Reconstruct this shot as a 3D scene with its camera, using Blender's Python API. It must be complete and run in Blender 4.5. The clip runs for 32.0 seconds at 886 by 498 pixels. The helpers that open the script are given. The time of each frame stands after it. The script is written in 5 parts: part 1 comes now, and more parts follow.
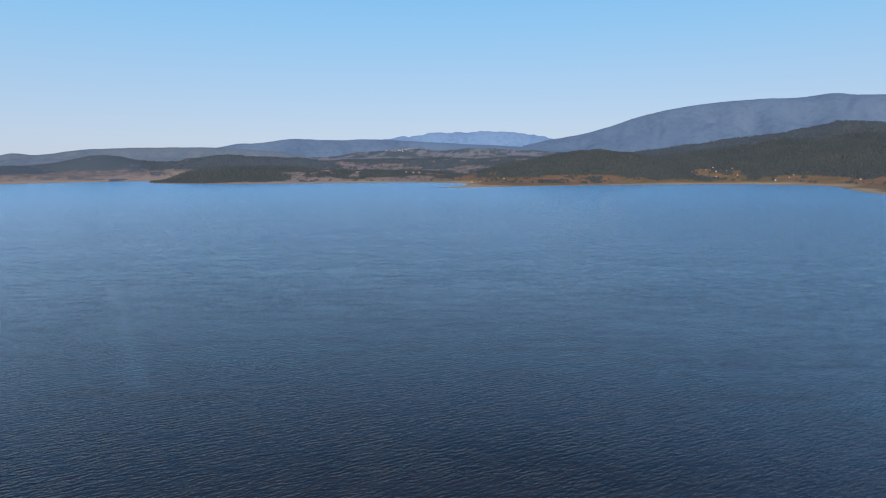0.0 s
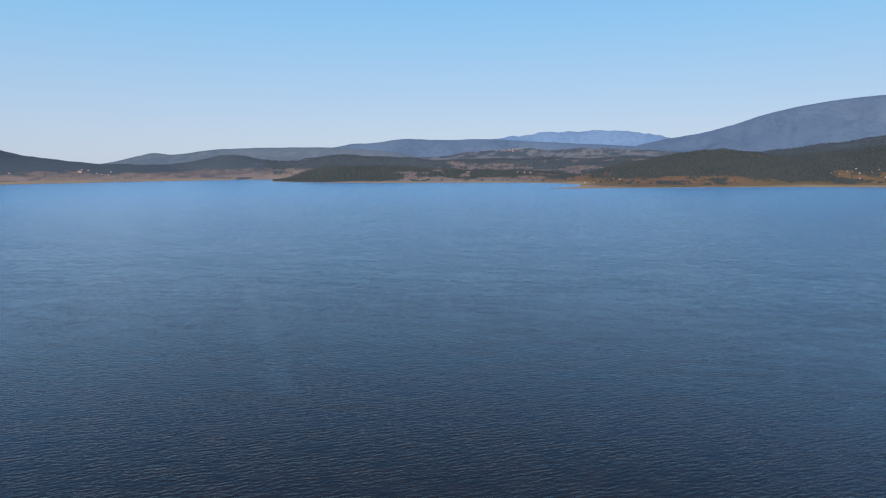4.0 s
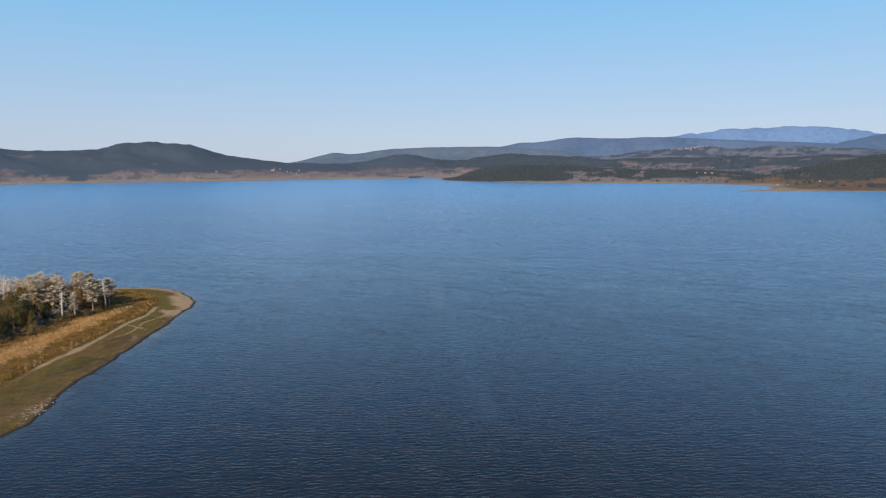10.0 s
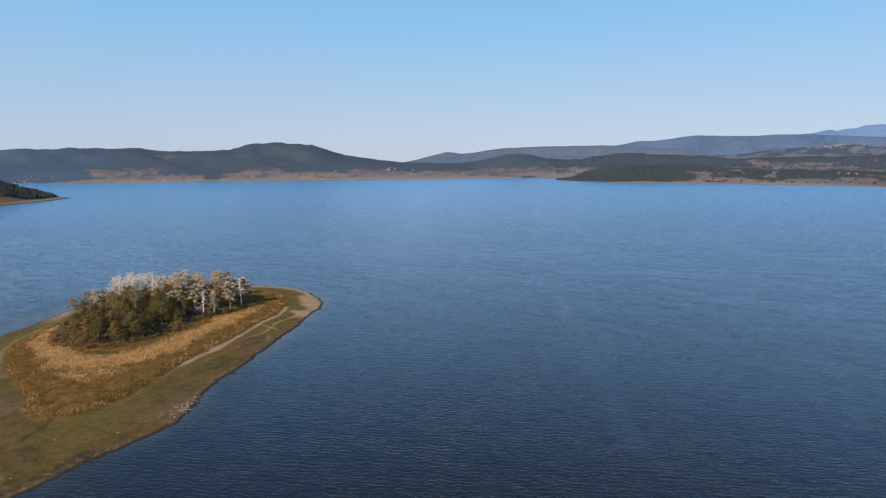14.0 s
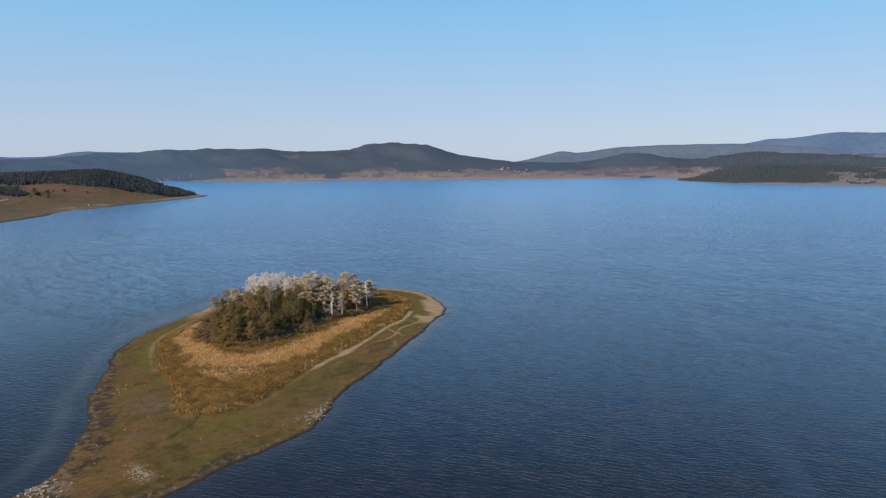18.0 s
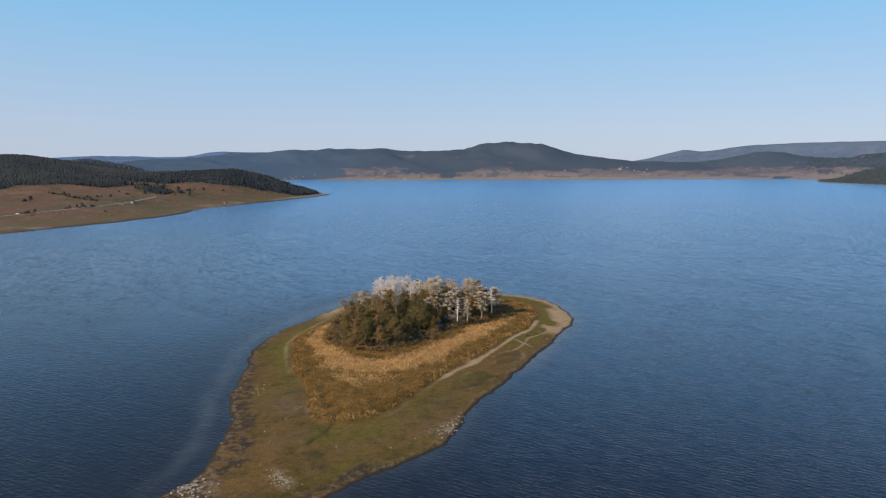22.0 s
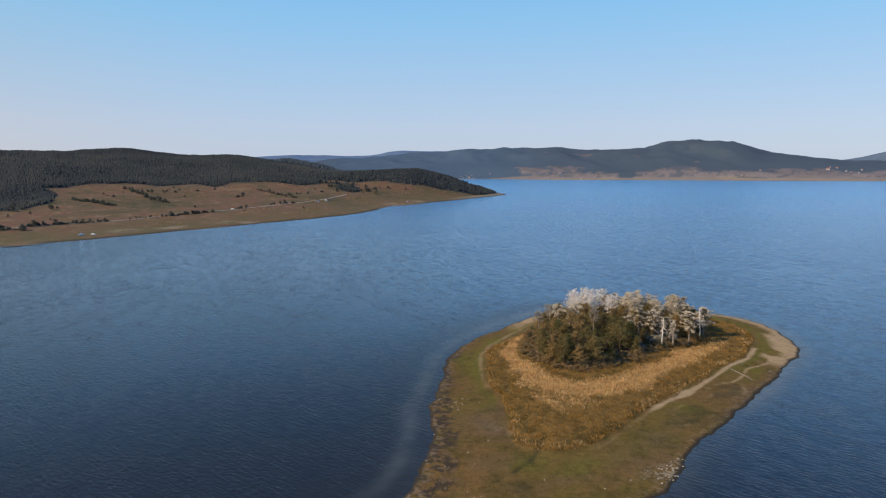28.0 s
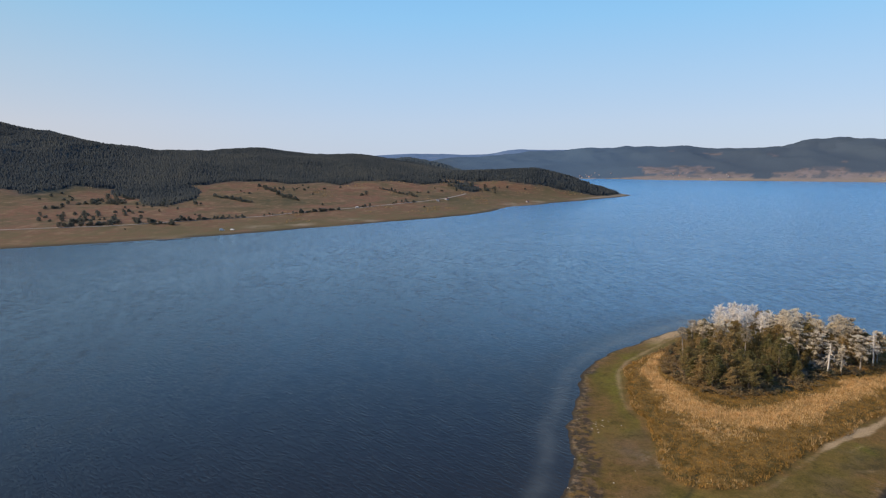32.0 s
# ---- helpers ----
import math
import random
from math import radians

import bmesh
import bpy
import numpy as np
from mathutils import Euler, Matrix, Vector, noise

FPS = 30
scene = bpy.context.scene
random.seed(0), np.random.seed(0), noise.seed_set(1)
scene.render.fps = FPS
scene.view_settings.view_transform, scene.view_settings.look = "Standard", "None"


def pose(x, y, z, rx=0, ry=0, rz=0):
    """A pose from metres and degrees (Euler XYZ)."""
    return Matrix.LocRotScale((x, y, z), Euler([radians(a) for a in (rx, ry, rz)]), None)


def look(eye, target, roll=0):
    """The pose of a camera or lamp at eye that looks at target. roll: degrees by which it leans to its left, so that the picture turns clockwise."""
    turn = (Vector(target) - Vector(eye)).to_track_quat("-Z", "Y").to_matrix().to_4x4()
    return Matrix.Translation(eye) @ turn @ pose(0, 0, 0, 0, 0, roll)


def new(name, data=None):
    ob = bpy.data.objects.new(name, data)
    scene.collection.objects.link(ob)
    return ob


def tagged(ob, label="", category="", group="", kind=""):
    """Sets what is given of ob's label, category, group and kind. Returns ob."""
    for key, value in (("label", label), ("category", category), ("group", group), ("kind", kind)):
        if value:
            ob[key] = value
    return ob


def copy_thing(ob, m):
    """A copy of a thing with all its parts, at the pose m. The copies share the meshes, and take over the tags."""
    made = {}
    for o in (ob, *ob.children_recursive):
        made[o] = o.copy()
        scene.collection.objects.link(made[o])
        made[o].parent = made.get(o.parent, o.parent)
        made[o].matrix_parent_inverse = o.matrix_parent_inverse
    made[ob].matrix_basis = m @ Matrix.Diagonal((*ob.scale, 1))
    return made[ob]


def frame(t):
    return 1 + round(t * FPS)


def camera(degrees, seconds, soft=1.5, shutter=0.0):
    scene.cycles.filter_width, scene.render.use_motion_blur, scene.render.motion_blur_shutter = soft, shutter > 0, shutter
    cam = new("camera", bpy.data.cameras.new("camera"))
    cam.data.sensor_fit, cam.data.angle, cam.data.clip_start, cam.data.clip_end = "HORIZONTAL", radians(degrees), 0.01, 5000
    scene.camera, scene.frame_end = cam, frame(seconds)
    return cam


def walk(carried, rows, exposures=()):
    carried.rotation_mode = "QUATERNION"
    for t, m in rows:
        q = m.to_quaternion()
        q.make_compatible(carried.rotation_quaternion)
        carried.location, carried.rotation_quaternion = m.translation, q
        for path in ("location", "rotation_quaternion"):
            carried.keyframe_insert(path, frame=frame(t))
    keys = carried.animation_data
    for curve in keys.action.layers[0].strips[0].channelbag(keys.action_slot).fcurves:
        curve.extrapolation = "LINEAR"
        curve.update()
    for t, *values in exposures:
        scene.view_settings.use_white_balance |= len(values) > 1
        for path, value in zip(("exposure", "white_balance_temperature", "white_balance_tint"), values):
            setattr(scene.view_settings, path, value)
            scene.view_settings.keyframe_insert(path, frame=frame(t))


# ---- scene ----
cam = camera(68.81, 32.0, soft=1.2)
# seconds, x, y, z, yaw, pitch, lean
ROWS = [
    (0, -0.00, 0.00, 60.00, 0.002, -7.636, 0.294),
    (1, -3.19, 2.80, 60.29, 2.347, -7.632, 0.254),
    (2, -6.35, 5.43, 60.62, 4.695, -7.632, 0.221),
    (3, -9.47, 7.90, 60.98, 7.048, -7.635, 0.193),
    (4, -12.55, 10.20, 61.37, 9.409, -7.641, 0.171),
    (5, -15.57, 12.35, 61.79, 11.778, -7.650, 0.153),
    (6, -18.55, 14.33, 62.23, 14.157, -7.661, 0.141),
    (7, -21.48, 16.16, 62.70, 16.544, -7.674, 0.133),
    (8, -24.36, 17.84, 63.19, 18.939, -7.688, 0.129),
    (9, -27.20, 19.36, 63.70, 21.343, -7.703, 0.128),
    (10, -29.99, 20.73, 64.23, 23.754, -7.719, 0.131),
    (11, -32.74, 21.94, 64.78, 26.172, -7.735, 0.136),
    (12, -35.45, 23.01, 65.34, 28.595, -7.752, 0.144),
    (13, -38.13, 23.93, 65.91, 31.024, -7.768, 0.154),
    (14, -40.78, 24.71, 66.50, 33.458, -7.785, 0.166),
    (15, -43.40, 25.35, 67.09, 35.897, -7.801, 0.179),
    (16, -46.01, 25.84, 67.69, 38.340, -7.817, 0.193),
    (17, -48.59, 26.20, 68.30, 40.788, -7.832, 0.208),
    (18, -51.17, 26.42, 68.91, 43.240, -7.847, 0.222),
    (19, -53.74, 26.51, 69.52, 45.698, -7.861, 0.237),
    (20, -56.30, 26.47, 70.13, 48.161, -7.875, 0.251),
    (21, -58.87, 26.31, 70.74, 50.631, -7.889, 0.264),
    (22, -61.44, 26.02, 71.35, 53.107, -7.902, 0.275),
    (23, -64.01, 25.61, 71.95, 55.592, -7.916, 0.285),
    (24, -66.59, 25.08, 72.54, 58.085, -7.930, 0.293),
    (25, -69.17, 24.45, 73.12, 60.586, -7.944, 0.299),
    (26, -71.77, 23.71, 73.69, 63.097, -7.959, 0.301),
    (27, -74.37, 22.86, 74.25, 65.615, -7.974, 0.300),
    (28, -76.97, 21.91, 74.79, 68.141, -7.991, 0.296),
    (29, -79.57, 20.88, 75.32, 70.672, -8.010, 0.288),
    (30, -82.17, 19.75, 75.82, 73.206, -8.031, 0.275),
    (31, -84.75, 18.55, 76.31, 75.739, -8.054, 0.257),
    (32, -87.31, 17.27, 76.77, 78.267, -8.080, 0.235),
]
walk(cam, [(t, pose(x, y, z, 90 + pitch, 0, yaw) @ pose(0, 0, 0, 0, 0, -lean)) for t, x, y, z, yaw, pitch, lean in ROWS],
     exposures=[(0, 0.0), (12, -0.03), (20, -0.03), (27, 0.01), (32, 0.09)])

# ---- light: low warm sun behind the first view, clear hazy sky ----
SUN_EL, SUN_AZ = 34.0, 184.0          # azimuth clockwise from +y
world = bpy.data.worlds.new("sky")
scene.world = world
world.use_nodes = True
wn = world.node_tree
sky = wn.nodes.new("ShaderNodeTexSky")
sky.sky_type, sky.sun_disc = "NISHITA", False
sky.sun_elevation, sky.sun_rotation = radians(SUN_EL), radians(SUN_AZ)
sky.altitude, sky.air_density, sky.dust_density, sky.ozone_density = 0, 1.0, 0.15, 5.0
# dry haze: pale lavender at the horizon, clear light blue above
way = wn.nodes.new("ShaderNodeTexCoord")
split = wn.nodes.new("ShaderNodeSeparateXYZ")
wn.links.new(way.outputs["Generated"], split.inputs[0])
haze = wn.nodes.new("ShaderNodeValToRGB")
while len(haze.color_ramp.elements) < 7:
    haze.color_ramp.elements.new(0.5)
for el, (at, col) in zip(haze.color_ramp.elements, ((0.0, (0.49, 0.58, 0.755)), (0.05, (0.485, 0.595, 0.79)), (0.12, (0.40, 0.60, 0.84)), (0.20, (0.29, 0.59, 0.90)), (0.25, (0.24, 0.55, 0.90)),
                                                    (0.36, (0.11, 0.38, 0.86)), (1.0, (0.05, 0.19, 0.56)))):
    el.position, el.color = at, (*col, 1)
wn.links.new(split.outputs[2], haze.inputs[0])
dim = wn.nodes.new("ShaderNodeVectorMath")
dim.operation = "SCALE"
dim.inputs["Scale"].default_value = 0.11
wn.links.new(sky.outputs[0], dim.inputs[0])
blend = wn.nodes.new("ShaderNodeMix")
blend.data_type = "RGBA"
blend.inputs[0].default_value = 0.8
wn.links.new(dim.outputs[0], blend.inputs[6])
wn.links.new(haze.outputs[0], blend.inputs[7])
# the blue is washed out by haze on the sun's side
side = wn.nodes.new("ShaderNodeMapRange")
side.interpolation_type = "SMOOTHSTEP"
for _k, _v in ((1, 0.2), (2, -0.75), (3, 0.0), (4, 0.85)):
    side.inputs[_k].default_value = _v
wn.links.new(split.outputs[1], side.inputs[0])
warm = wn.nodes.new("ShaderNodeMix")
warm.data_type, warm.blend_type = "RGBA", "MULTIPLY"
warm.inputs[7].default_value = (1.16, 0.90, 0.74, 1)
wn.links.new(side.outputs[0], warm.inputs[0])
wn.links.new(blend.outputs[2], warm.inputs[6])
wn.links.new(warm.outputs[2], wn.nodes["Background"].inputs[0])
wn.nodes["Background"].inputs[1].default_value = 1.0
sun = new("sun", bpy.data.lights.new("sun", "SUN"))
sun.data.energy, sun.data.angle, sun.data.color = 5.0, radians(0.6), (1.0, 0.83, 0.62)
_el, _az = radians(SUN_EL), radians(SUN_AZ)
sun.matrix_world = look((0, 0, 0), (-math.sin(_az) * math.cos(_el), -math.cos(_az) * math.cos(_el), -math.sin(_el)))


# ---- materials ----
class Nodes:
    """A small writer of node trees."""

    def __init__(self, name):
        self.mat = bpy.data.materials.new(name)
        self.mat.use_nodes = True
        self.t = self.mat.node_tree
        self.bsdf = self.t.nodes["Principled BSDF"]

    def node(self, kind, **sets):
        n = self.t.nodes.new(kind)
        for k, v in sets.items():
            if k == "mode":
                n.blend_type = v
            elif k == "op":
                n.operation = v
            elif k == "data":
                n.data_type = v
            elif k == "attr":
                n.attribute_name = v
        return n

    def link(self, a, b):
        self.t.links.new(a, b)

    def coords(self, scale=(1, 1, 1), rot=0.0):
        c = self.node("ShaderNodeTexCoord")
        m = self.node("ShaderNodeMapping")
        m.inputs["Scale"].default_value = scale
        m.inputs["Rotation"].default_value = (0, 0, rot)
        self.link(c.outputs["Object"], m.inputs[0])
        return m.outputs[0]

    def noise(self, scale, detail=4, rough=0.55, vec=None, distort=0.0):
        n = self.node("ShaderNodeTexNoise")
        n.inputs["Scale"].default_value = scale
        n.inputs["Detail"].default_value = detail
        n.inputs["Roughness"].default_value = rough
        n.inputs["Distortion"].default_value = distort
        self.link(vec if vec else self.coords(), n.inputs["Vector"])
        return n.outputs[0]

    def ramp(self, fac, stops):
        r = self.node("ShaderNodeValToRGB")
        els = r.color_ramp.elements
        while len(els) < len(stops):
            els.new(0.5)
        for e, (p, c) in zip(els, stops):
            e.position, e.color = p, (*c, 1) if not isinstance(c, float) else (c, c, c, 1)
        self.link(fac, r.inputs[0])
        return r.outputs[0]

    def mix(self, fac, a, b, mode="MIX"):
        m = self.node("ShaderNodeMix", data="RGBA", mode=mode)
        for s, v in ((0, fac), (6, a), (7, b)):
            if isinstance(v, (int, float)):
                m.inputs[s].default_value = v if s == 0 else (v, v, v, 1)
            elif isinstance(v, tuple):
                m.inputs[s].default_value = (*v, 1)
            else:
                self.link(v, m.inputs[s])
        return m.outputs[2]

    def math(self, op, a, b=0.0):
        m = self.node("ShaderNodeMath", op=op)
        for s, v in ((0, a), (1, b)):
            if isinstance(v, (int, float)):
                m.inputs[s].default_value = v
            else:
                self.link(v, m.inputs[s])
        return m.outputs[0]

    def attr(self, name):
        return self.node("ShaderNodeAttribute", attr=name).outputs["Fac"]

    def bump(self, height, strength, distance, normal=None):
        b = self.node("ShaderNodeBump")
        b.inputs["Strength"].default_value = strength
        b.inputs["Distance"].default_value = distance
        self.link(height, b.inputs["Height"])
        if normal:
            self.link(normal, b.inputs["Normal"])
        return b.outputs[0]

    def done(self, color=None, rough=0.8, normal=None, spec=0.3):
        if isinstance(color, tuple):
            self.bsdf.inputs["Base Color"].default_value = (*color, 1)
        elif color:
            self.link(color, self.bsdf.inputs["Base Color"])
        if isinstance(rough, (int, float)):
            self.bsdf.inputs["Roughness"].default_value = rough
        else:
            self.link(rough, self.bsdf.inputs["Roughness"])
        self.bsdf.inputs["Specular IOR Level"].default_value = spec
        if normal:
            self.link(normal, self.bsdf.inputs["Normal"])
        return self.mat


def plain(name, color, rough=0.8, vary=0.25, scale=3.0, metal=0.0, spec=0.3):
    """A surface of one colour with grain and stains at two scales."""
    m = Nodes(name)
    fine, broad = m.noise(scale * 6, 3), m.noise(scale, 3)
    lo, hi = tuple(c * (1 - vary) for c in color), tuple(min(1, c * (1 + vary)) for c in color)
    col = m.mix(broad, lo, hi)
    col = m.mix(m.math("MULTIPLY", fine, 0.5), col, m.mix(1.0, col, (0.55, 0.52, 0.5), "MULTIPLY"))
    m.bsdf.inputs["Metallic"].default_value = metal
    return m.done(col, rough, m.bump(fine, 0.25, 0.03), spec)


def water_material():
    """Wind-rippled water: facets tilted by the slope of small waves; sky reflection put into the colour, bluer far off,
    duller in the west.
    """
    m = Nodes("lake_water")
    base = m.node("ShaderNodeTexCoord").outputs["Object"]

    def waves(dx, dy, scale=(0.58, 1.5, 1.0), turn=-26, detail=3.0, lines=0.13):
        moved = m.node("ShaderNodeVectorMath", op="ADD")
        m.link(base, moved.inputs[0])
        moved.inputs[1].default_value = (dx, dy, 0)
        spun = m.node("ShaderNodeMapping")
        spun.inputs["Rotation"].default_value = (0, 0, radians(turn))
        m.link(moved.outputs[0], spun.inputs[0])
        turned = m.node("ShaderNodeMapping")
        turned.inputs["Scale"].default_value = scale
        m.link(spun.outputs[0], turned.inputs[0])
        bumps = m.noise(1.0, detail, 0.6, turned.outputs[0], 0.15)
        if not lines:
            return bumps
        crests = m.node("ShaderNodeTexWave")
        crests.bands_direction = "Y"
        for key, value in (("Scale", 0.19), ("Distortion", 8.0), ("Detail", 2.0), ("Detail Scale", 0.9), ("Detail Roughness", 0.6)):
            crests.inputs[key].default_value = value
        m.link(spun.outputs[0], crests.inputs["Vector"])
        return m.math("ADD", bumps, m.math("MULTIPLY", crests.outputs["Fac"], lines))

    step = 0.12
    here, east, north = waves(0, 0), waves(step, 0), waves(0, step)
    gust = m.ramp(m.noise(0.010, 4, 0.6, m.coords((1.0, 2.4, 1.0), radians(12))), [(0.32, 0.62), (0.68, 1.0)])
    paws = m.ramp(m.noise(0.045, 4, 0.6, m.coords((1.0, 3.0, 1.0), radians(-35))), [(0.34, 0.62), (0.66, 1.3)])
    chop = m.ramp(m.noise(0.2, 3, 0.6, m.coords((1.0, 1.4, 1.0), radians(-24))), [(0.39, 0.4), (0.61, 1.6)])
    chop = m.mix(m.ramp(m.attr("deep"), [(0.15, 0.2), (0.5, 1.0)]), 1.0, chop)
    gust = m.math("MULTIPLY", m.math("MULTIPLY", gust, paws), chop)
    steep = m.math("MULTIPLY", m.math("MULTIPLY", gust, m.math("SUBTRACT", 1.0, m.math("MAXIMUM", m.math("MULTIPLY", m.attr("lee"), 0.2), m.math("MULTIPLY", m.attr("slick"), 0.35)))), 0.225 / step)
    wide = ((0.24, 0.5, 1.0), -28, 2.0)
    here2, east2, north2 = waves(0, 0, *wide, 0), waves(0.5, 0, *wide, 0), waves(0, 0.5, *wide, 0)
    join = m.node("ShaderNodeCombineXYZ")
    for k, (a, c) in enumerate(((east, east2), (north, north2))):
        small = m.math("MULTIPLY", m.math("SUBTRACT", here, a), steep)
        m.link(m.math("ADD", small, m.math("MULTIPLY", m.math("SUBTRACT", here2, c), 0.13 / 0.5)), join.inputs[k])
    join.inputs[2].default_value = 1.0
    unit = m.node("ShaderNodeVectorMath", op="NORMALIZE")
    m.link(join.outputs[0], unit.inputs[0])
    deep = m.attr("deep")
    # blue grows with distance: far sky reflection put into the base colour
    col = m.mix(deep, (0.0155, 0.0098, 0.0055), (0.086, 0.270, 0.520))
    # western water greyed and darkened in the colour, for a dimmer reflection
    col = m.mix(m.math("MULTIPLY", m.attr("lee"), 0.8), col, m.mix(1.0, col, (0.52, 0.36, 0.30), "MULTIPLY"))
    col = m.mix(m.math("MULTIPLY", m.noise(0.01, 3), 0.35), col, m.mix(1.0, col, (0.6, 0.65, 0.7), "MULTIPLY"))
    ruffled = m.ramp(m.noise(0.17, 4, 0.65, m.coords((1.0, 1.4, 1.0), radians(-20))), [(0.40, 0.70), (0.60, 1.20)])
    col = m.mix(1.0, col, ruffled, "MULTIPLY")
    col = m.mix(m.math("MULTIPLY", m.attr("shoal"), m.ramp(m.noise(0.12, 4), [(0.3, 0.4), (0.6, 1.0)])), col, (0.082, 0.088, 0.084))
    col = m.mix(m.math("MULTIPLY", m.attr("weed"), m.noise(0.2, 4)), col, (0.02, 0.017, 0.012))
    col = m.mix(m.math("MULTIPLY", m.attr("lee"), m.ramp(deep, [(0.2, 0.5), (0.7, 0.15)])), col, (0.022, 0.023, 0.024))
    col = m.mix(m.math("MULTIPLY", m.attr("slick"), 0.45), col, (0.035, 0.050, 0.066))
    m.bsdf.inputs["IOR"].default_value = 1.33
    m.done(col, m.math("ADD", 0.095, m.math("MULTIPLY", m.math("POWER", deep, 3.0), 0.12)), unit.outputs[0], 0.5)
    # gloss lowered on the western water, a painted loss of reflection
    m.link(m.math("SUBTRACT", 0.5, m.math("MULTIPLY", m.attr("lee"), m.ramp(deep, [(0.1, 0.28), (0.6, 0.14)]))), m.bsdf.inputs["Specular IOR Level"])
    return m.mat


def ground_material():
    """Dry meadows, pastures, bare banks and forest floor of the lake's surroundings; air haze is put into the far
    colours.
    """
    m = Nodes("meadow_ground")
    broad, mid, fine = m.noise(0.005, 5, 0.65), m.noise(0.03, 6, 0.7), m.noise(0.14, 5, 0.7)
    col = m.ramp(m.math("ADD", m.math("MULTIPLY", broad, 0.55), m.math("MULTIPLY", mid, 0.45)),
                 [(0.37, (0.054, 0.050, 0.026)), (0.44, (0.094, 0.071, 0.035)), (0.50, (0.138, 0.089, 0.050)), (0.55, (0.148, 0.074, 0.046)), (0.62, (0.198, 0.126, 0.074))])
    col = m.mix(m.ramp(fine, [(0.45, 0.0), (0.65, 0.4)]), col, (0.075, 0.058, 0.032))
    streak = m.noise(1.0, 4, 0.6, m.coords((0.006, 0.07, 1.0), radians(-121)))
    col = m.mix(m.ramp(streak, [(0.54, 0.0), (0.68, 0.45)]), col, (0.25, 0.165, 0.098))
    col = m.mix(m.ramp(streak, [(0.30, 0.5), (0.44, 0.0)]), col, (0.085, 0.075, 0.036))
    # greyer far fields, blue-grey beyond: air haze put into the colour
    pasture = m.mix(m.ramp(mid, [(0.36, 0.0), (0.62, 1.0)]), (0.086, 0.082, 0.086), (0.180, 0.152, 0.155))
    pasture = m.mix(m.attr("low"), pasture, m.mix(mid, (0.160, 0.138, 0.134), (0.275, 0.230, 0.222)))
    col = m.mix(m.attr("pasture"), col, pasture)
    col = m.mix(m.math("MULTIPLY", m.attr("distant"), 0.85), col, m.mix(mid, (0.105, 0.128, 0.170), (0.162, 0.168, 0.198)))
    low = m.attr("low")
    col = m.mix(m.math("MULTIPLY", m.math("MULTIPLY", low, m.math("SUBTRACT", 1.0, m.math("MULTIPLY", m.attr("pasture"), 0.6))), m.ramp(mid, [(0.3, 0.8), (0.6, 0.3)])), col, (0.112, 0.090, 0.040))
    bank = m.attr("bank")
    col = m.mix(bank, col, m.mix(mid, (0.20, 0.155, 0.105), (0.31, 0.25, 0.18)))
    wet = m.attr("wet")
    col = m.mix(wet, col, (0.045, 0.038, 0.028))
    # far forest floor blued in the colour for air haze
    wood = m.attr("wood")
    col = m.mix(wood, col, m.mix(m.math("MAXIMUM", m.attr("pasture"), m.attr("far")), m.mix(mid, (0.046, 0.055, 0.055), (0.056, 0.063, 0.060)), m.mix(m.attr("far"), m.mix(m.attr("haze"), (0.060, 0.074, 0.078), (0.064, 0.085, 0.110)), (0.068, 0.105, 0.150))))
    return m.done(col, 0.95, m.bump(fine, 0.5, 0.6), 0.1)


